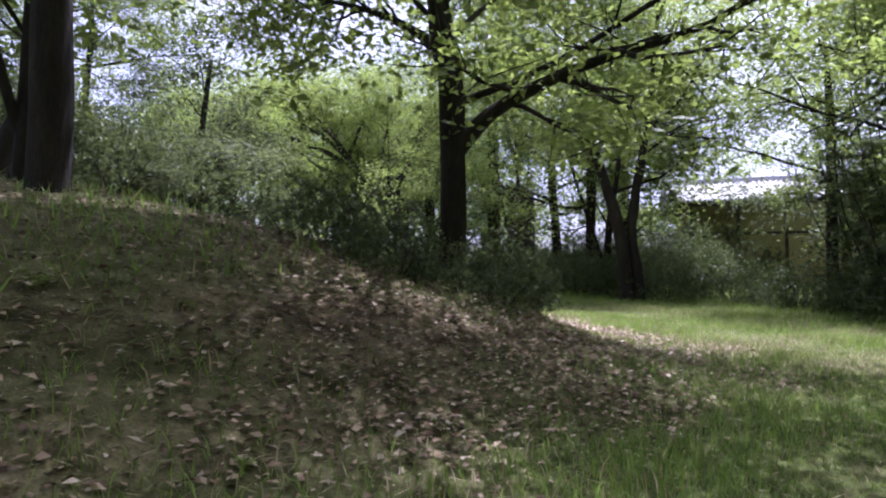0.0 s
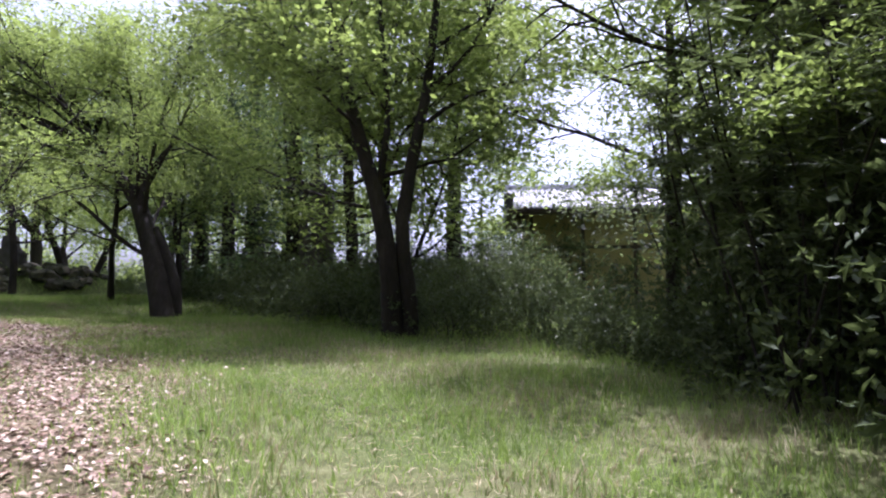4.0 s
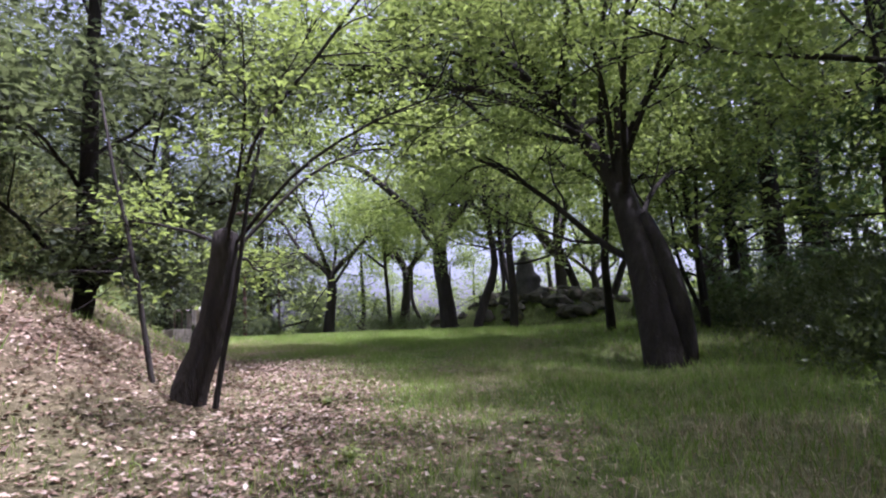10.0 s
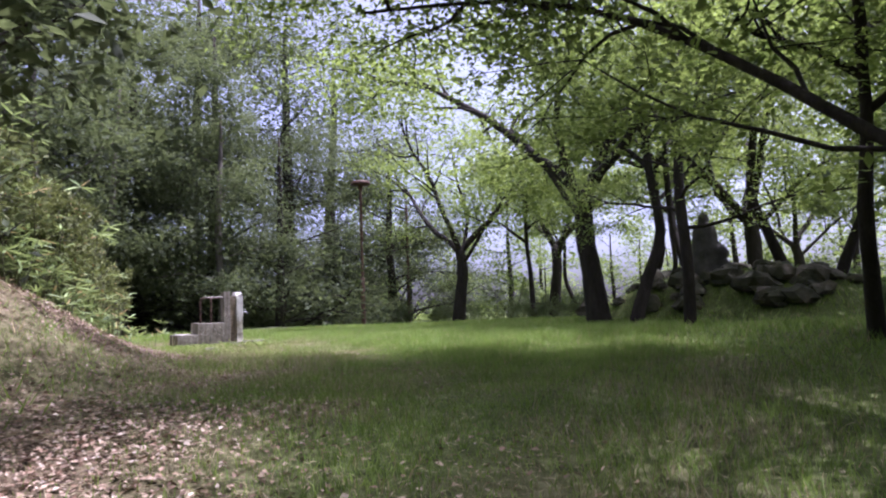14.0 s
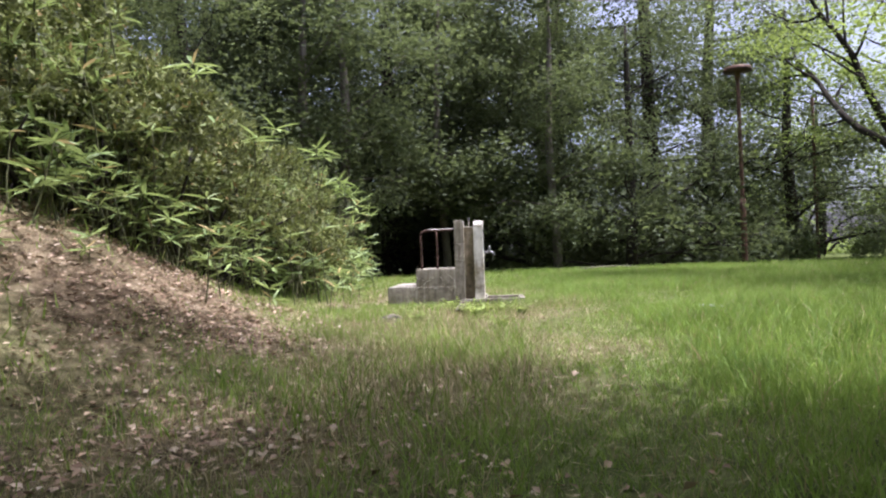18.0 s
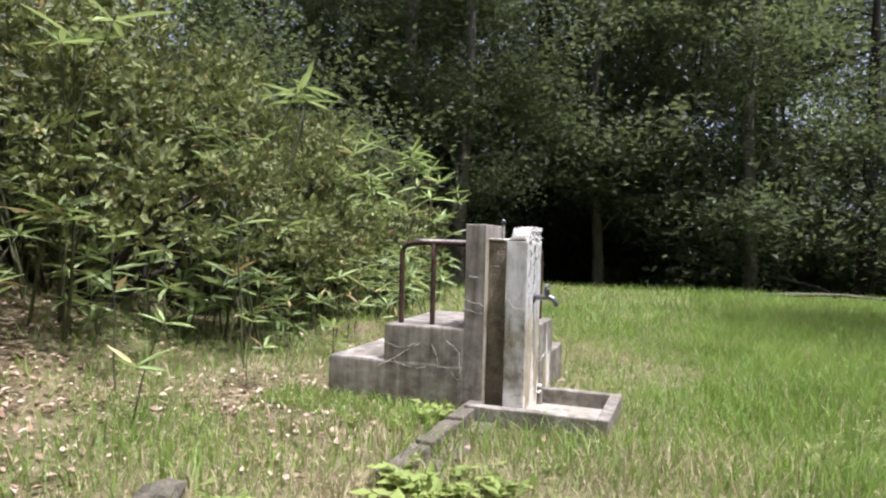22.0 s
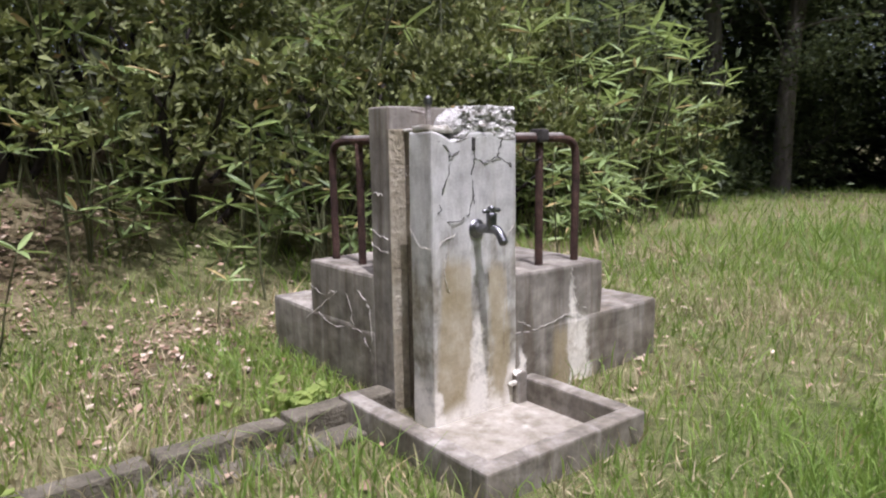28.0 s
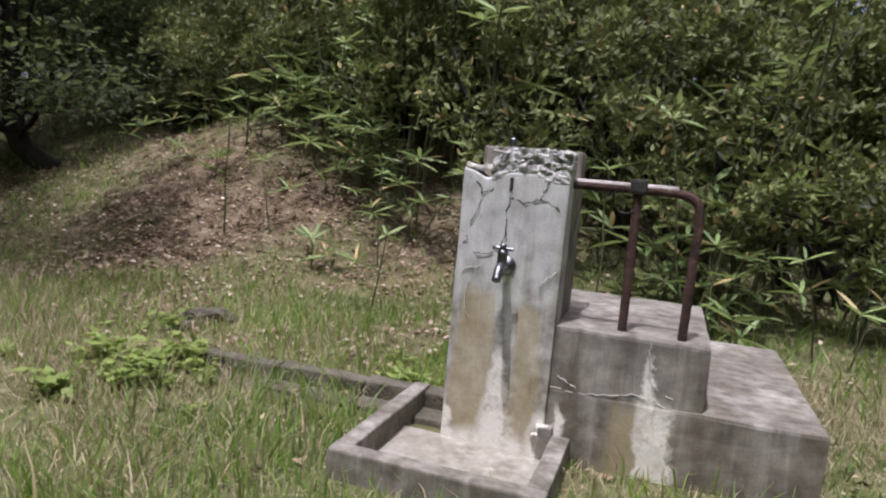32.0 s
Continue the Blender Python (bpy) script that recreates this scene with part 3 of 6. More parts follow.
gx, gy = axis_steps(-22, 34, 0.34, 2600), axis_steps(-38, 32, 0.34, 2600)
GX, GY = np.meshgrid(gx, gy)
gi = np.arange(GX.size).reshape(GX.shape)
ground = link_mesh("ground", np.stack([GX, GY, land(GX, GY)], -1).reshape(-1, 3),
                   [np.stack([gi[:-1, :-1], gi[:-1, 1:], gi[1:, 1:], gi[1:, :-1]], -1).reshape(-1, 4)], M_GROUND, smooth=True)
layer = ground.data.attributes.new("litter", "FLOAT", "POINT")
layer.data.foreach_set("value", litter_share(GX, GY).ravel().astype(np.float32))
layer = ground.data.attributes.new("dry", "FLOAT", "POINT")
layer.data.foreach_set("value", dryness(GX.ravel(), GY.ravel()).astype(np.float32))
tagged(ground, "grassy park ground with a leaf-strewn earth mound", "ground", kind="structure")


# ---- trees ----
def branch(start, direction, length, rng, n=7, wander=0.16, lift=0.0):
    """A wandering branch line; lift bends it up (or down) on its way."""
    d = np.array(direction, float)
    d /= np.linalg.norm(d)
    pts = [np.array(start, float)]
    for i in range(n - 1):
        d = d + rng.standard_normal(3) * wander + np.array([0, 0, lift / n])
        d /= np.linalg.norm(d)
        pts.append(pts[-1] + d * length / (n - 1))
    return np.array(pts)


def grow(name, label, trunk_pts, trunk_r, limbs, rng, bark, leaf, twig_len=1.3, subs=5, twigs=4, per=14, spread=0.3, size=0.11,
         flat=0.45, aspect=0.5, droop=0.25, sides=10, group="", bare=0.3, extra=(), fine=True, shaped=False, gap=0.0, clump=0.8, thin_out=-0.17):
    """A tree: trunk, main limbs with their side branches, and a crown of single leaves at the twigs.
    limbs: (share of trunk height, azimuth in degrees, elevation, length, radius, lift)."""
    root = tagged(new(name), label, "tree", group)
    rng = np.random.default_rng(sum(ord(ch) * (i + 3) for i, ch in enumerate(name)))
    line = smooth_line([np.array(trunk_pts[0]) - [0, 0, 0.5], *trunk_pts], 16)
    rad = np.interp(np.linspace(0, 1, 16), np.linspace(0, 1, len(trunk_r) + 1), [trunk_r[0] * 1.5, *trunk_r])
    b = Bunch()
    b.add(*tube(line, rad, sides, wobble=0.06, rng=rng))
    b.link("trunk", bark, root, True)
    tips = []
    specs = []
    for share, az, el, length, r, lift in limbs:
        k = share * 15
        i = min(int(k), 14)
        start = line[i] * (1 - (k - i)) + line[i + 1] * (k - i)
        a, e = radians(az), radians(el)
        specs.append((branch(start, (math.cos(a) * math.cos(e), math.sin(a) * math.cos(e), math.sin(e)), length, rng, 9, 0.13, lift), r, length))
    for pts, r in extra:
        q = smooth_line(pts, 12)
        specs.append((q, r, np.linalg.norm(np.diff(q, axis=0), axis=1).sum()))
    for pts, r, length in specs:
        w = Bunch()
        w.add(*tube(pts, np.linspace(r, r * 0.22, len(pts)), max(6, sides - 3), wobble=0.05, rng=rng))
        m = len(pts)
        for j in range(subs):
            u = bare + (1 - bare) * (j + rng.uniform(0.2, 0.9)) / subs
            k = min(int(u * (m - 1)), m - 2)
            p0 = pts[k] + (pts[k + 1] - pts[k]) * (u * (m - 1) - k)
            tan = pts[k + 1] - pts[k]
            d = tan / np.linalg.norm(tan) * 0.7 + rng.standard_normal(3) * [0.75, 0.75, 0.35]
            sl = length * rng.uniform(0.28, 0.5) * (1.15 - 0.5 * u)
            sp = branch(p0, d, sl, rng, 6, 0.2, 0.15)
            w.add(*tube(sp, np.linspace(r * 0.36, r * 0.08, 6), 5))
            if rng.random() < gap:
                continue
            for q in range(twigs):
                p1 = sp[rng.integers(2, 6)]
                tp = branch(p1, (sp[-1] - sp[0]) * 0.4 + rng.standard_normal(3) * [1, 1, 0.45] * sl * 0.4, twig_len * rng.uniform(0.5, 1.1), rng, 4, 0.2, -0.1)
                if fine:
                    w.add(*tube(tp, np.linspace(r * 0.09 + 0.004, 0.003, 4), 3, caps=False))
                tips += [tp[1], tp[2], tp[3]]
            tips += [sp[3], sp[5]]
        tips.append(pts[-1])
        w.link("limb", bark, root, True)
    # the crown gathers in clumps with gaps between them
    o = Vector(rng.uniform(-40, 40, 3))
    tips = [p for p in tips if noise.noise(Vector(p) * clump + o) > thin_out]
    c = Bunch()
    c.add(*scatter_leaves(tips, per, spread, size, rng, flat, aspect, droop, shaped))
    c.link("crown", leaf, root)
    return root


def at_ground(x, y, turn=0.0, scale=1.0, sink=0.06):
    return Matrix.Translation((x, y, float(land(x, y)) - sink)) @ Matrix.Rotation(radians(turn), 4, "Z") @ Matrix.Scale(scale, 4)


def ring_limbs(rng, n, lo, hi, el, length, r, lift=0.3):
    out = []
    for i in range(n):
        u = lo + (hi - lo) * i / max(1, n - 1)
        out.append((u, i * 137.5 + rng.uniform(-25, 25), rng.uniform(*el), length * (1.25 - 0.6 * u) * rng.uniform(0.8, 1.2), r * (1.3 - u), lift))
    return out


R = np.random.default_rng(7)

# the old leaning cherry beside the lawn, its base a pair of fused stems
LEAN = (13.7, 1.7)
lean_z = float(land(*LEAN)) - 0.08
lean = grow("leaning_cherry_tree", "old leaning cherry tree with thick dark trunk and sawn stub", [(0, 0, 0), (-0.3, 0.3, 1.1), (-0.85, 0.8, 2.3), (-1.5, 1.3, 3.5), (-2.5, 1.8, 4.6), (-3.7, 2.3, 5.9)],
            [0.35, 0.30, 0.26, 0.21, 0.17, 0.13], [(0.97, 150, 50, 4.2, 0.11, 0.2), (0.92, 240, 30, 4.6, 0.09, 0.1), (0.82, 205, 15, 4.6, 0.08, 0.2), (0.88, 70, 40, 4.4, 0.09, 0.2), (0.72, 10, 45, 4.0, 0.08, 0.2), (0.98, 320, 50, 4.0, 0.09, 0.2), (0.95, 190, 60, 4.2, 0.09, 0.2)],
            R, M_BARK, M_LEAF, twig_len=1.1, subs=9, twigs=6, per=30, spread=0.34, size=0.098, sides=14, shaped=True, droop=0.1, gap=0.1, thin_out=-0.28,
            extra=[([(-0.55, 0.5, 1.7), (-0.9, 0.75, 1.9), (-1.8, 1.05, 2.35), (-3.3, 1.1, 3.6), (-4.5, 0.6, 4.5), (-5.6, -0.2, 5.0), (-6.2, -1.8, 4.8)], 0.085), ([(-2.9, 2.0, 5.2), (-4.2, 1.0, 6.0), (-5.6, -0.4, 6.2), (-6.6, -2.0, 6.0)], 0.08), ([(-2.2, 1.7, 4.5), (-3.2, 0.2, 5.4), (-4.2, -1.8, 5.9), (-4.8, -3.6, 5.8)], 0.07),
                   ([(-3.0, 2.1, 5.3), (-4.8, 1.2, 6.2), (-6.2, 0.0, 6.6), (-7.3, -1.2, 6.4)], 0.07), ([(-3.0, 2.1, 5.4), (-3.4, 2.8, 6.4), (-4.2, 3.2, 7.1), (-5.0, 3.2, 7.3)], 0.06), ([(-0.75, 0.8, 2.0), (-1.3, 1.9, 3.0), (-1.8, 3.6, 3.9), (-2.4, 5.2, 4.4)], 0.08),
                   # limbs from here on are added overhead to shade the lawn
                   ([(-2.6, 1.9, 4.8), (-3.6, 0.9, 6.4), (-5.0, 0.2, 7.4), (-6.6, -0.6, 7.8)], 0.07), ([(-1.2, 1.1, 3.0), (-0.4, 0.0, 4.8), (0.8, -1.4, 6.2), (1.9, -2.4, 6.8)], 0.07),
                   ([(-3.0, 2.1, 5.3), (-4.2, 0.2, 6.6), (-5.2, -1.2, 7.0), (-6.6, -2.6, 6.9)], 0.06), ([(-2.9, 2.0, 5.2), (-4.6, 1.6, 6.9), (-6.2, 1.0, 7.4), (-7.4, 0.6, 7.4)], 0.06), ([(-4.8, 1.2, 6.2), (-6.6, -0.1, 7.0), (-7.8, -0.9, 7.0), (-8.8, -1.6, 6.6)], 0.05), ([(-1.5, 1.3, 3.6), (-1.2, 0.6, 5.2), (-0.9, -0.4, 6.4), (-0.6, -1.4, 7.0)], 0.06),
                   ([(-1.5, 1.3, 3.5), (-0.4, 1.2, 5.4), (0.4, 0.8, 6.6), (1.4, 0.2, 7.2)], 0.06), ([(-1.9, 1.5, 4.0), (-1.6, 1.2, 6.0), (-1.0, 0.8, 7.4), (0.2, -0.4, 8.0)], 0.06)])
lean.matrix_basis = Matrix.Translation((*LEAN, lean_z))
stub = Bunch()
stub.add(*tube(smooth_line([(0.26, 0.24, -0.4), (0.16, 0.36, 0.9), (-0.25, 0.66, 1.9), (-0.75, 0.95, 2.7)], 9), np.linspace(0.22, 0.12, 9), 10, wobble=0.06, rng=R))
stub.link("second_stem", M_BARK, lean, True)
stub = Bunch()
stub.add(*tube([(-1.25, 1.12, 3.0), (-1.34, 1.3, 3.8), (-1.42, 1.46, 4.6), (-1.46, 1.5, 5.0)], [0.17, 0.16, 0.15, 0.11], 9, wobble=0.08, rng=R))
stub.link("sawn_stub", M_BARK, lean, True)

# the broken young tree on the foot of the mound
STUMP = (13.85, -6.05)
broken = grow("broken_young_tree", "young tree with a leaning snapped trunk and bright green sprays", [(0, 0, 0), (0.04, 0.12, 0.4), (0.08, 0.24, 0.85), (0.12, 0.3, 1.45)],
              [0.15, 0.125, 0.115, 0.10], [(0.95, 200, 25, 1.8, 0.018, 0.1), (0.95, 100, 78, 3.8, 0.026, 0.2), (0.9, 150, 25, 2.0, 0.018, 0.1)],
              R, M_BARK, M_LEAF, twig_len=0.6, subs=6, twigs=4, per=14, thin_out=-0.06, spread=0.2, size=0.07, flat=0.25, shaped=True, droop=0.1, gap=0.25,
              extra=[([(0.12, 0.3, 1.25), (0.6, 0.8, 2.0), (1.3, 1.4, 2.45), (2.1, 2.0, 2.6)], 0.02), ([(0.1, 0.3, 1.2), (0.2, 1.2, 2.1), (0.3, 2.2, 2.5)], 0.02), ([(0.12, 0.3, 1.25), (0.7, 0.2, 2.2), (1.3, -0.1, 2.8)], 0.018)])
broken.matrix_basis = at_ground(*STUMP)
for dx, dy, hh in ((0.25, 0.15, 2.6), (-0.35, -0.1, 3.4)):
    sh = Bunch()
    sh.add(*tube(branch((dx, dy, 0), (dx * 0.4, dy * 0.5, 1.0), hh, R, 7, 0.07), np.linspace(0.028, 0.012, 7), 6))
    sh.link("shoot", M_BARK, broken, True)

# the double-trunked tree beside the track
twin = grow("twin_trunk_tree", "dark double-trunked tree standing at the edge of the shrubs", [(0, 0, 0), (-0.06, 0, 1.2), (-0.22, 0.05, 2.2), (-0.55, 0.1, 3.4), (-1.0, 0.2, 5.0), (-1.35, 0.3, 6.8), (-1.4, 0.3, 8.4)],
            [0.19, 0.17, 0.15, 0.125, 0.10, 0.07, 0.03], ring_limbs(R, 10, 0.5, 0.95, (22, 52), 3.8, 0.055),
            R, M_BARK, M_LEAF, gap=0.1, thin_out=-0.3, subs=9, twigs=5, per=26, spread=0.38, size=0.11,
            extra=[([(0.16, 0.1, 2.0), (0.36, 0.1, 3.2), (0.62, 0.2, 4.6), (0.85, 0.1, 6.6), (1.1, 0.2, 8.6)], 0.13), ([(-0.3, 0.1, 2.4), (-0.1, 0.15, 4.0), (-0.25, 0.2, 6.0), (-0.1, 0.2, 8.0)], 0.07)])
twin.matrix_basis = at_ground(21.1, -5.1)
st2 = Bunch()
st2.add(*tube(smooth_line([(0.34, 0.12, -0.4), (0.28, 0.1, 0.8), (0.18, 0.1, 1.5), (0.17, 0.1, 2.2)], 8), np.linspace(0.17, 0.12, 8), 9, wobble=0.06, rng=R))
st2.link("second_trunk", M_BARK, twin, True)

# the tree whose trunk sweeps out from the top of the mound's north flank
swept = grow("swept_trunk_tree", "dark evergreen with a trunk that sweeps sideways before rising", [(-1.6, 0.2, 0.0), (-0.8, 0.15, 0.3), (0.0, 0.05, 0.7), (0.25, 0, 2.0), (0.4, 0, 4.4), (0.8, 0, 7.2)],
             [0.20, 0.19, 0.18, 0.16, 0.12, 0.06], ring_limbs(R, 12, 0.45, 0.98, (5, 45), 3.6, 0.07), R, M_BARK, M_LEAF_DEEP, gap=0.25, subs=8, twigs=5, per=24, spread=0.42, size=0.15,
             extra=[([(0.1, 0, 0.7), (0.9, 0.1, 1.0), (1.9, 0.2, 1.2)], 0.06)])
swept.matrix_basis = at_ground(9.0, -5.6, 0, 0.85, 0.15)

# trees of the first stretch
first = grow("oak_tree", "dark-trunked oak with a long limb at the mound's foot", [(0, 0, 0), (0.02, 0, 1.4), (0.0, 0.05, 2.8), (-0.25, 0.1, 4.4), (-0.5, 0.3, 7.0)], [0.18, 0.165, 0.16, 0.13, 0.06],
             ring_limbs(R, 13, 0.55, 0.98, (10, 50), 6.0, 0.07), R, M_BARK, M_LEAF, gap=0.3, thin_out=-0.08, subs=9, twigs=5, per=30, spread=0.38, size=0.145,
             extra=[([(0, 0, 1.75), (0.4, 0.05, 2.2), (0.85, 0.1, 2.5), (1.8, 0.2, 2.9), (3.2, 0.4, 3.3), (3.9, 0.5, 3.75)], 0.125), ([(-0.1, 0, 3.2), (-1.2, 0.6, 4.0), (-2.8, 0.8, 4.6)], 0.08),
                    # two added limbs that throw shade on the start of the track
                    ([(-0.2, 0.1, 4.0), (1.2, -0.6, 5.2), (2.8, -1.4, 5.8), (4.4, -2.0, 5.8)], 0.07), ([(-0.2, 0.1, 4.2), (0.6, -1.2, 5.6), (1.4, -2.8, 6.2), (2.2, -4.4, 6.2)], 0.06)])
first.matrix_basis = at_ground(18.9, -15.6, 0, 0.85)
tall = grow("tall_oak_tree", "tall oak with a straight dark trunk on the mound", [(0, 0, 0), (0.02, 0, 2.0), (0.0, 0, 4.5), (0.1, 0, 7.5), (0.1, 0, 10.5)], [0.25, 0.22, 0.19, 0.13, 0.05],
            ring_limbs(R, 11, 0.42, 0.98, (10, 50), 5.8, 0.08), R, M_BARK, M_LEAF, gap=0.35, subs=8, twigs=5, per=16, spread=0.45, size=0.16)
tall.matrix_basis = at_ground(15.4, -17.5, 0, 0.8)

# kinds that recur: built once, copied about the park
cherry = grow("cherry_tree", "cherry tree with a forked dark trunk and a spreading layered crown", [(0, 0, 0), (0.1, 0, 0.9), (0.2, 0.05, 1.9), (0.1, 0.1, 2.6)], [0.25, 0.2, 0.19, 0.16],
              [(0.97, 20, 52, 5.4, 0.12, 0.1), (0.95, 160, 46, 5.6, 0.12, 0.1), (0.98, 260, 55, 5.2, 0.11, 0.1), (0.9, 90, 50, 5.0, 0.09, 0.1), (0.8, 320, 38, 4.4, 0.07, 0.1)],
              R, M_BARK, M_LEAF, gap=0.2, subs=9, twigs=6, per=27, spread=0.38, size=0.13, flat=0.3, group="cherry trees", fine=False)
cherry.matrix_basis = at_ground(-14.5, 13.5, 40, 1.4)
slim = grow("young_cherry_tree", "slender cherry tree with a curved trunk and thin crown", [(0, 0, 0), (0.35, 0, 0.9), (0.65, 0, 1.7), (0.55, 0.1, 2.9), (0.5, 0.1, 3.8)], [0.12, 0.10, 0.09, 0.075, 0.06],
            [(0.98, 10, 45, 3.0, 0.08, 0.2), (0.96, 180, 40, 3.2, 0.08, 0.2), (0.9, 280, 35, 2.6, 0.06, 0.2), (0.8, 80, 35, 2.6, 0.06, 0.2)], R, M_BARK, M_LEAF, gap=0.25, subs=8, twigs=5, per=15, spread=0.32, size=0.14, flat=0.3, group="cherry trees", fine=False)
slim.matrix_basis = at_ground(-13.6, 17.4, 150, 1.4)
oak = grow("woodland_tree", "broad dark-leaved tree of the park wood", [(0, 0, 0), (0.1, 0, 2.2), (0.0, 0.1, 4.6), (0.2, 0, 7.6), (0.2, 0, 10.2)], [0.26, 0.22, 0.18, 0.12, 0.05],
           ring_limbs(R, 15, 0.12, 0.98, (-12, 38), 4.2, 0.07), R, M_BARK, M_LEAF_DEEP, gap=0.3, subs=7, twigs=4, per=28, spread=0.42, size=0.125, thin_out=-0.28, group="park wood", fine=False)
oak.matrix_basis = at_ground(-25.0, -3.0, 0, 1.4)
holm = grow("evergreen_oak_tree", "dark evergreen oak with small leaves behind the bank", [(0, 0, 0), (0.1, 0, 2.2), (0.0, 0.1, 4.6), (0.2, 0, 7.6), (0.2, 0, 10.2)], [0.24, 0.2, 0.16, 0.11, 0.05],
            ring_limbs(R, 14, 0.14, 0.98, (-8, 38), 4.0, 0.06), R, M_BARK, M_LEAF_DEEP, subs=7, twigs=4, per=28, spread=0.4, size=0.115, thin_out=-0.28, group="park wood", fine=False)
holm.matrix_basis = at_ground(-8.5, -8.0, 10, 1.0)
grey = grow("grey_trunk_tree", "tall tree with a pale grey trunk and high dark crown", [(0, 0, 0), (-0.1, 0, 2.5), (-0.35, 0.1, 5.5), (-0.2, 0, 9.0), (0.0, 0, 12.0)], [0.2, 0.17, 0.14, 0.1, 0.04],
            ring_limbs(R, 10, 0.38, 0.98, (0, 45), 3.4, 0.05), R, M_BARK_GREY, M_LEAF_DEEP, subs=6, twigs=4, per=22, spread=0.5, size=0.18, thin_out=-0.28, group="park wood", fine=False)
grey.matrix_basis = at_ground(-12.2, -4.6)
conifer = grow("cedar_tree", "tall straight cedar with a dark trunk and drooping sprays", [(0, 0, 0), (0, 0, 3.0), (0.05, 0, 6.5), (0, 0, 10), (0, 0, 14)], [0.36, 0.32, 0.27, 0.18, 0.05],
               ring_limbs(R, 20, 0.3, 0.98, (-25, 12), 3.0, 0.045, -0.2), R, M_BARK, M_LEAF_PINE, gap=0.2, subs=5, twigs=3, per=13, spread=0.42, size=0.26, aspect=0.28, droop=0.5, group="cedars", fine=False)
conifer.matrix_basis = at_ground(12.6, 12.0)
thin = grow("slender_tree", "slender understorey tree with several thin stems", [(0, 0, 0), (0.1, 0, 1.5), (0.3, 0.1, 3.2), (0.3, 0.2, 5.5)], [0.11, 0.09, 0.075, 0.03],
            ring_limbs(R, 7, 0.45, 0.97, (20, 60), 2.4, 0.04), R, M_BARK, M_LEAF, subs=5, twigs=4, per=11, spread=0.45, size=0.17, fine=False,
            extra=[([(0.1, 0, 0.3), (-0.3, 0.2, 1.8), (-0.8, 0.3, 3.6), (-0.9, 0.4, 5.2)], 0.07), ([(0.0, 0, 0.2), (0.5, 0.3, 1.6), (1.1, 0.2, 3.2), (1.4, 0.2, 5.0)], 0.06)], group="understorey")
thin.matrix_basis = at_ground(28.4, -4.9)

# high crowns for ground shade; most trunks are added where the camera never looks
canopy = grow("zelkova_tree", "tall wide-crowned zelkova with bare lower trunk, mostly added unseen for shade", [(0, 0, 0), (0.05, 0, 2.4), (-0.1, 0.1, 4.8), (0.0, 0.1, 7.2), (0.2, 0, 10.4)], [0.24, 0.21, 0.19, 0.15, 0.06],
              ring_limbs(R, 12, 0.5, 0.98, (12, 55), 7.0, 0.1, 0.1), R, M_BARK, M_LEAF, gap=0.25, subs=9, twigs=5, per=33, spread=0.38, size=0.13, thin_out=-0.24, flat=0.3, group="tall shade trees", fine=False)
canopy.matrix_basis = at_ground(20.2, -0.2, 150, 0.8)
distant = grow("hillside_tree", "leafy tree farther down the hillside", [(0, 0, 0), (0.2, 0, 3.0), (0, 0, 7.0), (0.1, 0, 11)], [0.3, 0.26, 0.18, 0.06],
               ring_limbs(R, 11, 0.12, 0.98, (-5, 45), 5.0, 0.1), R, M_BARK, M_LEAF, subs=5, twigs=3, per=10, spread=0.8, size=0.36, group="hillside trees", fine=False)
distant.matrix_basis = at_ground(-44.0, 22.0)

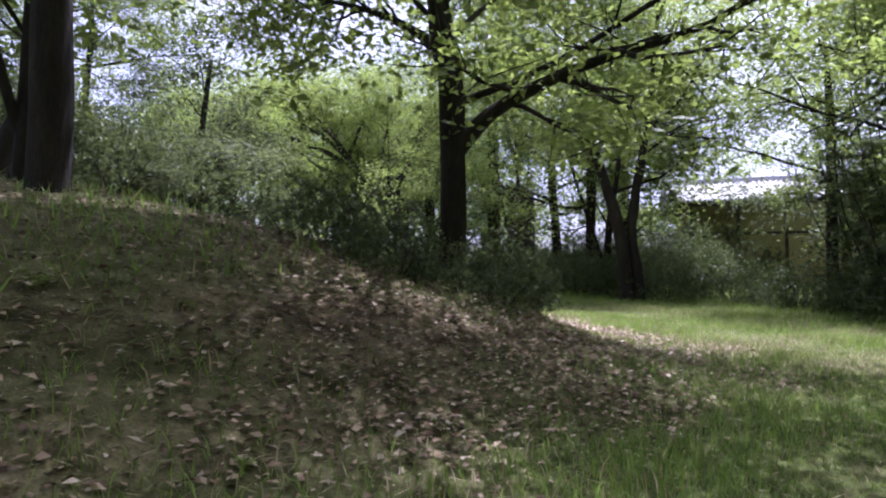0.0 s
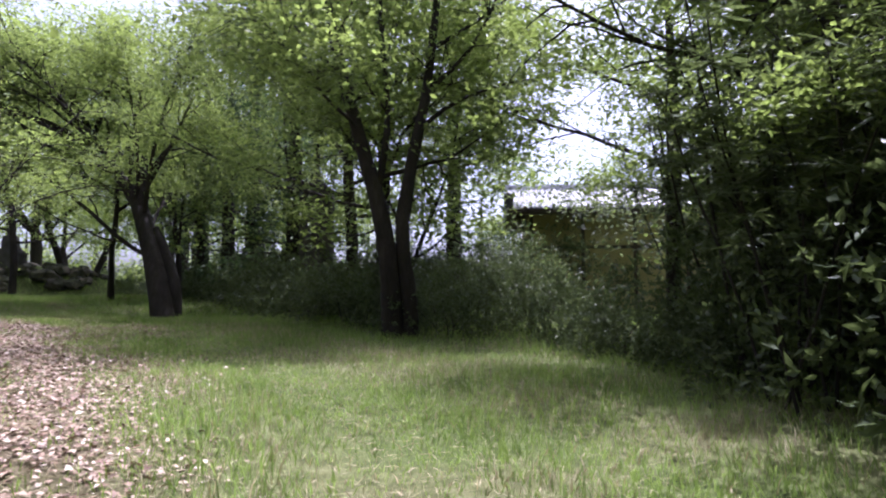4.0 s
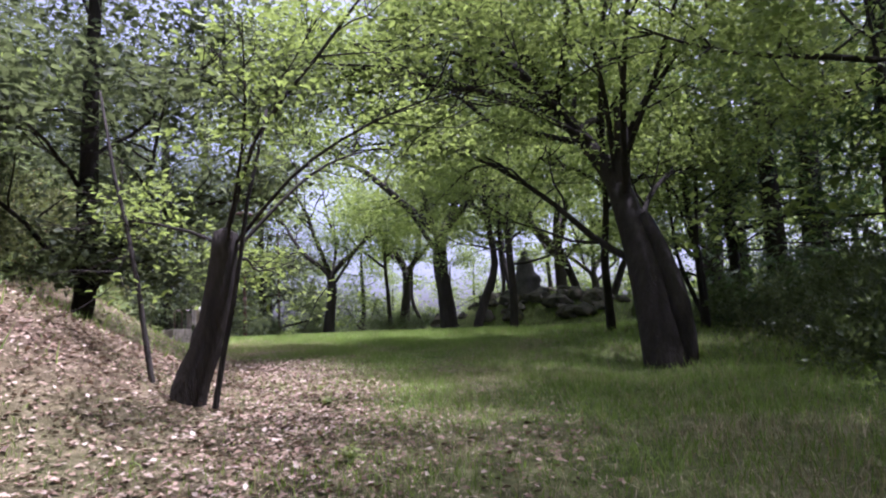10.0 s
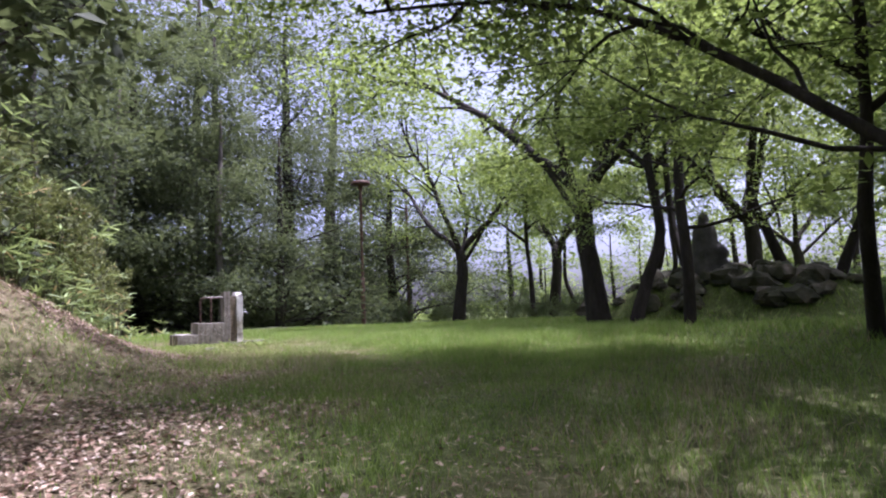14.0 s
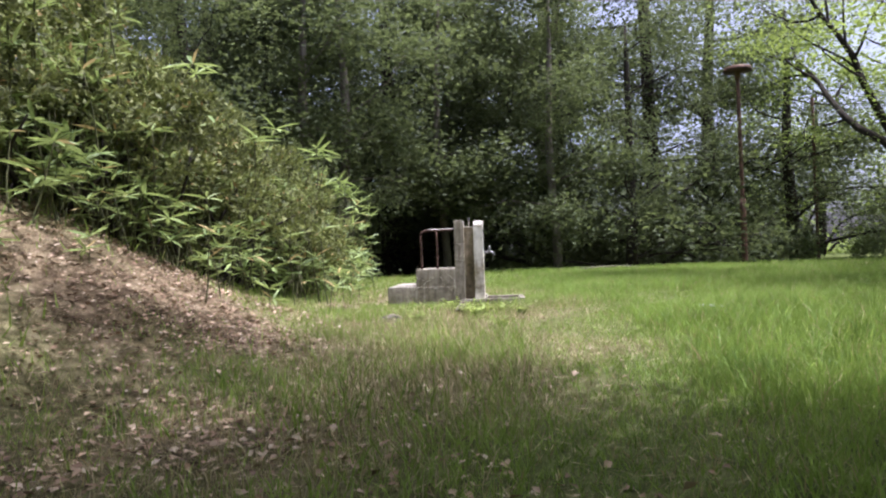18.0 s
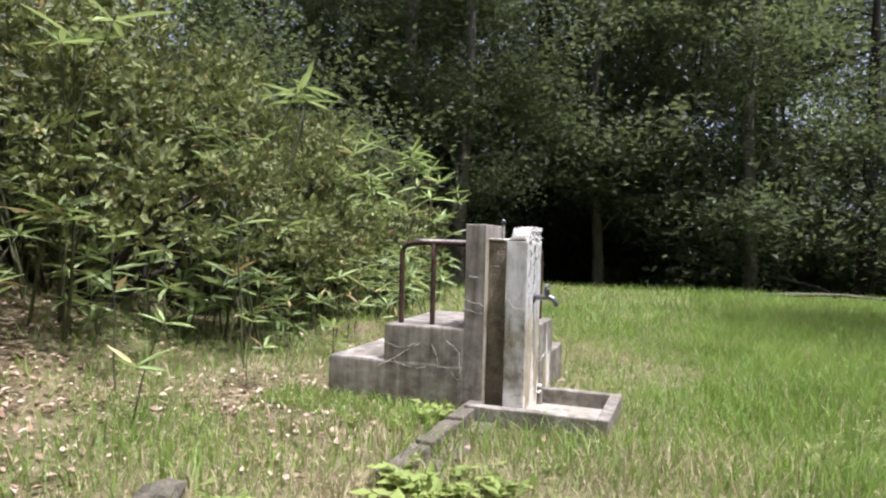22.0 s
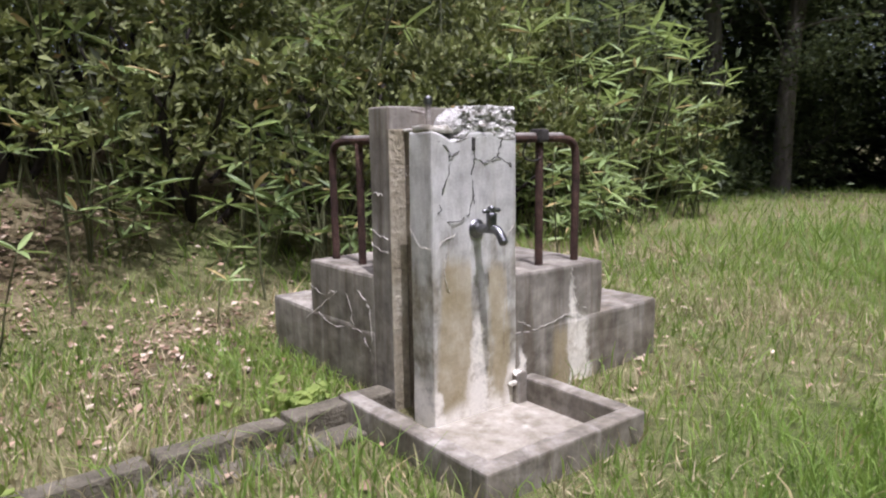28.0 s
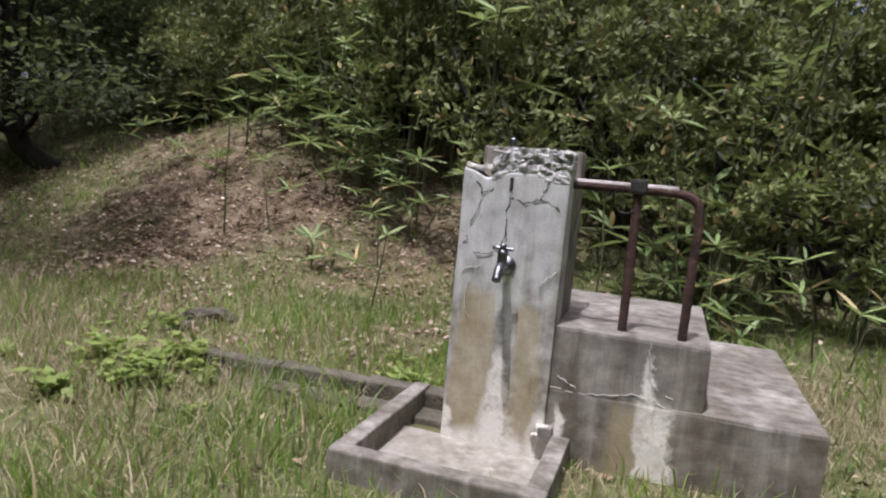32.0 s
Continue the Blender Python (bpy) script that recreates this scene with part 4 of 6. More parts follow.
for src, spots in (
    # added shade casters: spots follow the shadows wanted on track and lawn
    (canopy, [(26.7, -15.6, 45, 0.95), (26.6, -21.6, 160, 0.95), (26.9, -8.4, 250, 0.85), (26.4, -3.2, 250, 0.9), (18.9, 2.4, 70, 1.0), (29.2, -6.2, 140, 0.95), (29.3, -10.0, 200, 1.0), (26.5, -18.9, 300, 1.05), (10.6, 11.2, 10, 0.95), (6.4, -9.8, 100, 0.9), (3.8, 9.2, 30, 0.8), (20.9, -26.9, 30, 1.05), (16.2, -20.2, 250, 0.88)]),
    (distant, [(-38.0, 36.0, 40, 0.9), (-30.0, 41.0, 10, 0.8), (-21.0, 45.0, 120, 0.8), (-13.0, 43.0, 220, 0.7), (-5.0, 47.0, 20, 0.8), (3.0, 45.0, 300, 0.75), (12.0, 44.0, 20, 0.8), (-17.0, 37.0, 50, 0.85), (-9.0, 38.0, 200, 0.85), (-1.0, 37.0, 130, 0.85), (6.0, 38.0, 320, 0.85), (-30.0, 27.0, 10, 0.8), (27.0, 17.0, 10, 0.5), (22.5, 15.0, 70, 0.45), (31.0, 19.0, 240, 0.6), (-26.0, 34.0, 80, 0.6), (-32.0, 32.0, 20, 0.5), (-37.0, 26.0, 160, 0.6), (-23.0, 37.0, 250, 0.5), (-47.0, 8.0, 10, 1.1), (-46.0, -8.0, 60, 1.2), (-40.0, -20.0, 90, 1.2), (-30.0, -24.0, 30, 1.2), (-18.0, -24.0, 50, 1.2), (25.0, 42.0, 15, 0.9), (45.0, -4.6, 30, 1.2), (42.9, -18.5, 80, 1.2), (26.9, -35.4, 10, 1.2), (6.0, -45.0, 160, 1.2), (-10.0, -38.0, 30, 1.2), (-34.0, 20.0, 110, 0.9), (-35.0, 4.0, 20, 0.9), (-34.0, -7.0, 70, 0.9), (-33.0, 13.0, 150, 0.8)]),
    (cherry, [(-1.8, 11.4, 200, 1.15), (-4.5, 22.5, 100, 1.2), (5.5, 20.5, 300, 1.2), (-20.5, 24.0, 10, 1.3), (-9.0, 32.0, 70, 1.0), (0.5, 30.0, 250, 1.1), (9.5, 23.0, 170, 1.0), (9.0, 33.0, 20, 1.0), (13.4, -25.4, 210, 1.2), (26.9, -28.1, 90, 1.2)]),
    (slim, [(0.0, 11.2, 80, 1.15), (-2.8, 16.6, 160, 1.1), (-8.6, 20.0, 10, 1.3), (1.2, 16.4, 250, 1.05), (2.6, 17.0, 20, 1.0), (9.1, 7.1, 300, 0.8), (-12.0, 24.5, 30, 1.1), (-24.0, 29.0, 200, 1.2), (12.1, -15.1, 60, 1.0), (11.3, -13.7, 190, 1.15)]),
    (oak, [(-22.5, -9.0, 60, 1.3), (-27.5, 3.0, 130, 1.5), (-23.0, 3.2, 30, 1.2), (-24.5, 8.0, 200, 1.3), (-19.0, -13.0, 300, 1.4), (-29.0, 12.0, 80, 1.3), (-22.5, 13.5, 150, 0.8), (-21.0, -4.5, 20, 1.2), (-22.0, -0.5, 310, 1.15), (-32.0, -1.0, 45, 1.5),
           (-17.6, 5.4, 15, 0.7), (-30.0, -8.0, 170, 1.1), (36.9, -10.8, 75, 1.0), (36.9, -16.9, 15, 1.0), (34.9, -23.9, 280, 1.0), (28.4, -32.3, 60, 1.0), (12.9, -33.1, 160, 1.0), (5.0, -31.0, 20, 1.0), (33.0, 2.5, 200, 1.0)]),
    (holm, [(-5.6, -9.4, 30, 0.95), (-11.4, -6.9, 110, 0.8), (-14.0, -9.5, 250, 1.2), (-3.5, -9.8, 140, 0.9), (2.0, -10.5, 220, 0.85), (6.0, -13.5, 330, 0.85), (8.6, -9.2, 70, 0.6)]),
    (grey, [(-16.2, -1.6, 70, 0.95), (-15.6, 2.4, 160, 0.9), (-11.0, -5.4, 200, 0.95), (-17.0, -7.5, 40, 1.0), (-20.5, -1.5, 100, 0.9), (-25.5, -11.5, 250, 1.1), (-15.5, -12.0, 10, 1.0)]),
    (conifer, [(15.9, 6.9, 80, 0.95), (12.05, 10.66, 200, 0.85), (8.5, 16.5, 20, 0.8), (29.5, -12.6, 130, 0.95), (32.0, -2.3, 270, 1.0), (21.5, 8.5, 33, 0.9), (13.5, 19.0, 90, 0.9)]),
    (thin, [(33.0, 3.0, 100, 1.15), (20.6, -0.8, 10, 1.2), (17.2, 4.8, 70, 1.2), (30.4, -3.1, 160, 1.3), (13.5, -15.9, 100, 1.1), (11.0, 8.5, 140, 1.15), (32.8, -6.2, 20, 1.3)])):
    for x, y, turn, sc in spots:
        copy_thing(src, at_ground(x, y, turn, sc))


# ---- drinking fountain ----
def pipe(points, r, n=24, sides=10):
    b = Bunch()
    b.add(*tube(smooth_line(points, n), np.full(n, r), sides))
    return b


def straight(points, r, sides=10):
    b = Bunch()
    pts = np.asarray(points, float)
    u = np.linspace(0, 1, 6)[:, None]
    b.add(*tube(pts[0] * (1 - u) + pts[1] * u, np.full(6, r), sides))
    return b


def seam(points, r, mat, parent, rng, name="crack_seam"):
    pts = smooth_line(points, max(8, 5 * len(points)))
    pts = pts + rng.standard_normal(pts.shape) * r * 2.2
    b = Bunch()
    b.add(*tube(pts, r * rng.uniform(0.6, 1.3, len(pts)), 5))
    return b.link(name, mat, parent)


def ell(x0, x1, y0, y1, z0, z1, bevel, rough, seed):
    """A low L-shaped block whose inner corner leaves room for the fountain's slabs."""
    g = bmesh.new()
    nx, ny = -0.398, -0.386
    ring = [(x0, y0), (x1, y0), (x1, ny), (nx, ny), (nx, y1), (x0, y1)]
    lo = [g.verts.new((x, y, z0)) for x, y in ring]
    hi = [g.verts.new((x, y, z1)) for x, y in ring]
    g.faces.new(lo[::-1])
    g.faces.new(hi)
    for i in range(6):
        j = (i + 1) % 6
        g.faces.new((lo[i], lo[j], hi[j], hi[i]))
    bmesh.ops.bevel(g, geom=g.edges[:], offset=bevel, segments=2, affect="EDGES", profile=0.6)
    bmesh.ops.triangulate(g, faces=[f for f in g.faces if len(f.verts) > 4])
    bmesh.ops.subdivide_edges(g, edges=[e for e in g.edges if e.calc_length() > 0.08], cuts=4, use_grid_fill=True)
    for v in g.verts:
        p = v.co * 9 + Vector((seed * 3.1, 0, 0))
        v.co += noise.noise_vector(p) * rough + noise.noise_vector(p * 4) * rough * 0.5
    return g


def build_fountain():
    rng = np.random.default_rng(21)
    root = tagged(new("drinking_fountain"), "old cracked concrete drinking fountain with steps and rusty rails on grass", "fountain")
    part("back_slab", block(-0.402, 0.0, -0.39, -0.262, -0.08, 1.12, 0.008, 0.003, 3, 1), M_CONC, root)
    part("core", block(-0.400, -0.075, -0.264, -0.13, -0.08, 1.025, 0.006, 0.006, 8, 2), M_CORE, root, "rough ochre concrete core in the recess")
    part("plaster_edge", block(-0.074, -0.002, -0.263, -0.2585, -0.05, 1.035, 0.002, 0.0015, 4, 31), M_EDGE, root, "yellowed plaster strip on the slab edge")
    slab = block(-0.402, 0.0, -0.132, 0.0, -0.08, 1.022, 0.008, 0.0035, 9, 3)
    for v in slab.verts:
        if v.co.z > 0.9:
            v.co.z -= max(0.0, 1 - abs(v.co.x + 0.10) / 0.07) * 0.05 * (v.co.z - 0.9) / 0.12 * (0.7 + 0.6 * abs(noise.noise(v.co * 30)))
    part("front_slab", slab, M_SLAB, root, "sun-bleached cracked slab with lime streaks")
    crumble = block(-0.402, -0.105, -0.128, 0.001, 0.99, 1.112, 0.010, 0.0, 26, 4)
    for v in crumble.verts:
        p = v.co * 34
        k = min(1.0, max(0.0, (v.co.z - 0.985 - 0.03 * abs(noise.noise(v.co * 14))) / 0.05))
        pit = max(0.0, noise.noise(p) - 0.05) + 0.7 * max(0.0, noise.noise(p * 2.1 + Vector((7, 3, 1))) - 0.1)
        face = Vector((0.25 if v.co.x > -0.12 else 0.0, 1.0 if v.co.y > -0.01 else 0.0, 1.0 if v.co.z > 1.1 else 0.0))
        v.co -= face * pit * 0.045 * k
        v.co += noise.noise_vector(p * 1.7) * 0.007 * k
        v.co.z -= 0.05 * k * max(0.0, (v.co.x + 0.17) / 0.065)
    part("crumbled_top", crumble, M_CRUMB, root, "broken pale concrete edge with exposed pitted aggregate")
    for i in range(24):
        s = rng.uniform(0.003, 0.009)
        g = bmesh.new()
        bmesh.ops.create_icosphere(g, subdivisions=1, radius=s)
        c = Vector((rng.uniform(-0.38, -0.13), rng.uniform(-0.1, 0.004) if i % 2 else rng.uniform(-0.004, 0.004), rng.uniform(1.035, 1.115)))
        if c.y < -0.01:
            c.z = 1.112
        for v in g.verts:
            v.co = Vector((v.co.x * 1.5, v.co.y, v.co.z * 0.8)) * float(rng.uniform(0.6, 1.4)) + c
        part("aggregate_stone", g, M_CONC if i % 3 == 0 else M_CRUMB, root)
    part("ledge", block(-0.37, -0.066, -0.2575, -0.035, 1.022, 1.034, 0.005, 0.006, 8, 5), M_LIME, root, "pale broken mortar ledge")
    broken = block(-0.11, -0.004, -0.12, -0.006, 1.018, 1.05, 0.01, 0.006, 4, 6)
    for v in broken.verts:
        if v.co.z > 1.03:
            v.co.z -= 0.03 * abs(math.sin(v.co.x * 40)) * (0.4 + 0.6 * (v.co.x < -0.05))
    part("broken_rim", broken, M_CONC_PALE, root)
    # spout
    straight([(-0.135, -0.19, 1.02), (-0.135, -0.19, 1.135)], 0.011).link("spout_pipe", M_PIPE_WORN, root, True)
    straight([(-0.135, -0.19, 1.125), (-0.135, -0.19, 1.15)], 0.016, 8).link("spout_nut", M_CHROME, root, True)
    straight([(-0.14, -0.2, 1.09), (-0.06, -0.19, 1.10)], 0.006, 8).link("spout_lever", M_PIPE_WORN, root, True)
    # tap
    tap = tagged(new("tap"), "dull chrome water tap")
    tap.parent = root
    tap.matrix_basis = Matrix.Translation((-0.20, 0.0, 0.675)) @ Matrix.Scale(1.35, 4)
    b = Bunch()
    b.add(*tube([(0, -0.01, 0), (0, 0.004, 0), (0, 0.006, 0), (0, 0.012, 0)], [0.026, 0.026, 0.018, 0.012], 14))
    b.link("wall_flange", M_CHROME, tap, True)
    pipe([(0, 0.0, 0), (0, 0.05, 0.004), (0, 0.085, 0.0), (0, 0.108, -0.03)], 0.0125, 20, 12).link("spout", M_CHROME, tap, True)
    straight([(0, 0.06, 0.0), (0, 0.06, 0.045)], 0.014, 12).link("valve_body", M_CHROME, tap, True)
    straight([(-0.028, 0.06, 0.052), (0.028, 0.06, 0.052)], 0.0055, 8).link("handle", M_CHROME, tap, True)
    straight([(0, 0.06, 0.04), (0, 0.06, 0.062)], 0.010, 10).link("handle_hub", M_CHROME, tap, True)
    # steps
    part("upper_step", ell(-0.947, 0.002, -0.922, -0.018, -0.1, 0.474, 0.014, 0.004, 7), M_STEP, root)
    part("lower_step", ell(-1.345, 0.006, -1.314, -0.014, -0.15, 0.243, 0.016, 0.005, 8), M_STEP, root)
    # basin and drain
    bx = [(-0.505, 0.225, 0.455, 0.525), (-0.505, -0.435, -0.005, 0.457), (0.155, 0.225, -0.30, 0.457)]
    for i, (x0, x1, y0, y1) in enumerate(bx):
        part("basin_wall", block(x0, x1, y0, y1, -0.14, 0.066, 0.009, 0.003, 3, 10 + i), M_CONC, root)
    part("basin_wall", block(-0.437, -0.383, -0.04, 0.03, -0.14, 0.095, 0.009, 0.003, 2, 14), M_CONC, root)
    part("basin_floor", block(-0.45, 0.18, -0.02, 0.47, -0.16, -0.03, 0.004, 0.003, 3, 15), M_BASIN, root, "lime-whitened basin floor, darkened for the shade inside the basin")
    # rails
    for k, swap in enumerate((False, True)):
        def q(u, v, z):
            return (v, u, z) if swap else (u, v, z)
        u0 = -0.105
        rail = tagged(new("handrail"), "bent iron pipe handrail with flaking rust")
        rail.parent = root
        pipe([q(u0, -0.36, 0.995), q(u0, -0.60, 0.997), q(u0, -0.77, 0.995), q(u0 + 0.004, -0.835, 0.972), q(u0 + 0.006, -0.852, 0.90), q(u0 + 0.008, -0.850, 0.7), q(u0 + 0.008, -0.846, 0.455)], 0.0170, 40, 10).link("top_rail", M_RUST, rail, True)
        straight([q(u0, -0.635, 0.455), q(u0, -0.635, 0.99)], 0.0170).link("post", M_RUST, rail, True)
        straight([q(u0, -0.38, 1.007), q(u0, -0.77, 1.008)], 0.013, 8).link("worn_strip", M_PIPE_WORN, rail, True)
    part("rail_clamp", block(-0.665, -0.605, -0.135, -0.075, 0.98, 1.035, 0.012), M_DARK, root, "dark clamp on the rail")
    ring = [(-0.595 + 0.048 * math.cos(a), -0.105 + 0.012 * math.sin(2 * a), 0.957 + 0.05 * math.sin(a)) for a in np.linspace(0, 2 * math.pi, 17)]
    pipe(ring, 0.004, 34, 6).link("wire_loop", M_DARK, root, True)
    # seams, cracks and crusts
    seams = [
        [(0.003, -0.39, 0.655), (0.003, -0.33, 0.64), (0.004, -0.27, 0.632)], [(0.003, -0.13, 0.69), (0.004, -0.08, 0.63), (0.003, -0.01, 0.62)],
        [(0.003, -0.385, 0.60), (0.003, -0.3, 0.575), (0.003, -0.265, 0.58)], [(0.003, -0.36, 0.80), (0.003, -0.30, 0.79)], [(-0.073, -0.25, 0.87), (-0.073, -0.16, 0.86)],
        [(0.0045, -0.92, 0.36), (0.0045, -0.8, 0.33), (0.0045, -0.68, 0.36), (0.0085, -1.0, 0.17)], [(0.0045, -0.6, 0.37), (0.0045, -0.56, 0.30), (0.0045, -0.55, 0.24)],
        [(0.0045, -0.85, 0.24), (0.0045, -0.7, 0.21), (0.0045, -0.5, 0.23), (0.0045, -0.42, 0.16)], [(0.0045, -0.50, 0.40), (0.0045, -0.42, 0.33), (0.0045, -0.40, 0.2)],
        [(-0.40, -0.0155, 0.245), (-0.5, -0.0155, 0.235), (-0.62, -0.0155, 0.25), (-0.74, -0.0155, 0.265), (-0.83, -0.0155, 0.23)],
        [(-0.745, -0.0155, 0.46), (-0.75, -0.0155, 0.37), (-0.77, -0.0155, 0.31), (-0.85, -0.0155, 0.27)], [(-0.43, -0.0155, 0.29), (-0.5, -0.0155, 0.25)],
        [(-0.33, 0.003, 0.62), (-0.37, 0.003, 0.66), (-0.385, 0.003, 0.67)], [(-0.02, 0.003, 0.63), (-0.06, 0.003, 0.65), (-0.1, 0.003, 0.66)], [(-0.06, 0.003, 0.6), (-0.05, 0.003, 0.52), (-0.07, 0.003, 0.46)]]
    for s in seams:
        seam(s, 0.0014, M_LIME, root, rng)
    cracks = [
        [(-0.185, 0.001, 1.0), (-0.19, 0.001, 0.94), (-0.18, 0.001, 0.86), (-0.19, 0.001, 0.76)], [(-0.19, 0.001, 0.93), (-0.25, 0.001, 0.91), (-0.30, 0.001, 0.93), (-0.38, 0.001, 0.90)],
        [(-0.30, 0.001, 0.93), (-0.33, 0.001, 1.0)], [(-0.02, 0.001, 0.99), (-0.07, 0.001, 0.96), (-0.08, 0.001, 0.9), (-0.05, 0.001, 0.82), (-0.03, 0.001, 0.74)], [(-0.19, 0.001, 0.80), (-0.15, 0.001, 0.72), (-0.03, 0.001, 0.70)], [(-0.08, 0.001, 0.93), (-0.13, 0.001, 0.96)]]
    for s in cracks:
        seam(s, 0.0015, M_DARK, root, rng, "crack")
    # near-black block put in for the shade inside a peg hole
    part("peg_hole", block(-0.196, -0.182, -0.004, 0.004, 0.955, 1.0, 0.002), M_DARK, root)
    for k in range(5):
        g = bmesh.new()
        bmesh.ops.create_icosphere(g, subdivisions=1, radius=1.0)
        c = Vector((-0.386 + rng.normal(0, 0.012), 0.0 + rng.normal(0, 0.01), rng.uniform(0.05, 0.12)))
        s = rng.uniform(0.008, 0.02)
        for v in g.verts:
            v.co = Vector((v.co.x * s * 1.5, v.co.y * s, v.co.z * s * 0.7)) * (1 + 0.4 * noise.noise(v.co * 2 + c * 50)) + c
        part("lime_crust", g, M_LIME, root)
    return root


fountain = build_fountain()

drain = tagged(new("drain_kerb"), "low mossy concrete drain kerb sunk in the grass beside the fountain", "kerb")
for i, x0 in enumerate((0.02, 0.46, 0.91)):
    part("kerb_stone", block(x0, x0 + 0.43, -0.33, -0.235, -0.2, 0.05 - 0.012 * i, 0.012, 0.008, 3, 30 + i), M_KERB, drain)
    part("channel_slab", block(x0, x0 + 0.43, -0.232, -0.10, -0.2, -0.02 - 0.008 * i, 0.01, 0.006, 3, 40 + i), M_KERB, drain)


# ---- farther built things ----
def build_house():
    root = tagged(new("park_house"), "low yellow plaster house with dark beams and grey tiled roof", "house")
    x0, x1, y0, y1 = 24.4, 34.0, 8.6, 15.4
    z0, z1 = -1.3, 3.05
    part("wall", block(x0, x1, y0, y0 + 0.2, z0, z1, 0.01), M_PLASTER, root)
    part("wall", block(x0, x0 + 0.2, y0 + 0.2, y1, z0, z1, 0.01), M_PLASTER, root)
    part("wall", block(x1 - 0.2, x1, y0 + 0.2, y1, z0, z1, 0.01), M_PLASTER, root)
    part("wall", block(x0 + 0.2, x1 - 0.2, y1 - 0.2, y1, z0, z1, 0.01), M_PLASTER, root)
    for x in (24.4, 26.3, 28.2, 30.1, 32.0, 33.9):
        part("post", block(x - 0.07, x + 0.07, y0 - 0.04, y0 + 0.05, z0, z1, 0.01), M_BEAM, root)
    part("rail_beam", block(x0, x1, y0 - 0.035, y0 + 0.05, 1.75, 1.87, 0.01), M_BEAM, root)
    part("eave_beam", block(x0 - 0.9, x1 + 0.9, y0 - 0.9, y0 - 0.75, 2.98, 3.14, 0.01), M_BEAM, root)
    roof = part("roof", block(x0 - 0.9, x1 + 0.9, y0 - 0.95, y1 + 0.95, 3.05, 3.14, 0.01), M_BEAM, root)
    b = Bunch()
    run, rise = (y1 - y0) / 2 + 1.0, 1.3
    for side in (0, 1):
        for i in range(46):
            xx = x0 - 0.9 + i * 0.25
            for j in range(14):
                u0, u1 = j / 14.0, (j + 1.12) / 14.0
                ya = (y0 - 1.0 + run * u0, y0 - 1.0 + run * u1) if not side else (y1 + 1.0 - run * u0, y1 + 1.0 - run * u1)
                za, zb = 3.2 + rise * u0, 3.2 + rise * u1 - 0.03
                v = [(xx, ya[0], za), (xx + 0.12, ya[0], za + 0.07), (xx + 0.25, ya[0], za), (xx, ya[1], zb), (xx + 0.12, ya[1], zb + 0.07), (xx + 0.25, ya[1], zb), (xx, ya[0], za - 0.03), (xx + 0.25, ya[0], za - 0.03)]
                b.add(v, [np.array([[0, 1, 4, 3], [1, 2, 5, 4]]), np.array([[0, 6, 1], [1, 7, 2]])])
    tagged(b.link("roof_tiles", M_TILE, root), kind="stuff")
    ym = (y0 + y1) / 2
    part("ridge", block(x0 - 0.9, x1 + 0.9, ym - 0.18, ym + 0.18, 4.4, 4.7, 0.05), M_TILE, root)
    for xe in (x0 - 0.85, x1 + 0.85):
        part("corner_tile", block(xe - 0.16, xe + 0.16, y0 - 1.0, y0 - 0.62, 3.2, 3.72, 0.07, 0.03, 2, 4), M_STONE_DARK, root, "dark moulded end tile")
    for xe in (x0 - 0.2, x1 + 0.2):
        g = bmesh.new()
        vs = [g.verts.new(p) for p in ((xe, y0, 3.1), (xe, y1, 3.1), (xe, ym, 4.35), (xe + 0.12, y0, 3.1), (xe + 0.12, y1, 3.1), (xe + 0.12, ym, 4.35))]
        for f in ((0, 1, 2), (3, 5, 4), (0, 3, 4, 1), (1, 4, 5, 2), (2, 5, 3, 0)):
            g.faces.new([vs[k] for k in f])
        part("gable", g, M_PLASTER, root)
    return root


build_house()

# the tall memorial stone among the shrubs
stele = tagged(new("memorial_stone"), "tall dark rounded memorial stone among the shrubs", "monument")
SX, SY = 17.4, 4.2
sz = float(land(SX, SY))
g = block(SX - 0.55, SX + 0.55, SY - 0.18, SY + 0.18, sz + 0.5, sz + 4.1, 0.12, 0.02, 5, 3)
for v in g.verts:
    u = (v.co.x - SX) / 0.55
    if v.co.z > sz + 3.4:
        v.co.z -= 0.45 * u * u
part("stone_slab", g, M_STONE_DARK, stele, smooth=True)
part("stone_base", block(SX - 0.9, SX + 0.9, SY - 0.5, SY + 0.5, sz - 0.2, sz + 0.56, 0.06, 0.03, 4, 5), M_ROCK, stele)

# the rockery with a statue on it
RC = (-0.6, 15.2)


def boulder(rng, sx, sy, sz_):
    g = bmesh.new()
    bmesh.ops.create_icosphere(g, subdivisions=2, radius=1.0)
    o = Vector(rng.uniform(-20, 20, 3))
    for v in g.verts:
        k = 1 + 0.5 * noise.noise(v.co * 1.2 + o) + 0.3 * noise.noise(v.co * 2.7 + o)
        v.co = Vector((v.co.x * sx * k, v.co.y * sy * k, max(-0.35, v.co.z * k) * sz_))
    return g


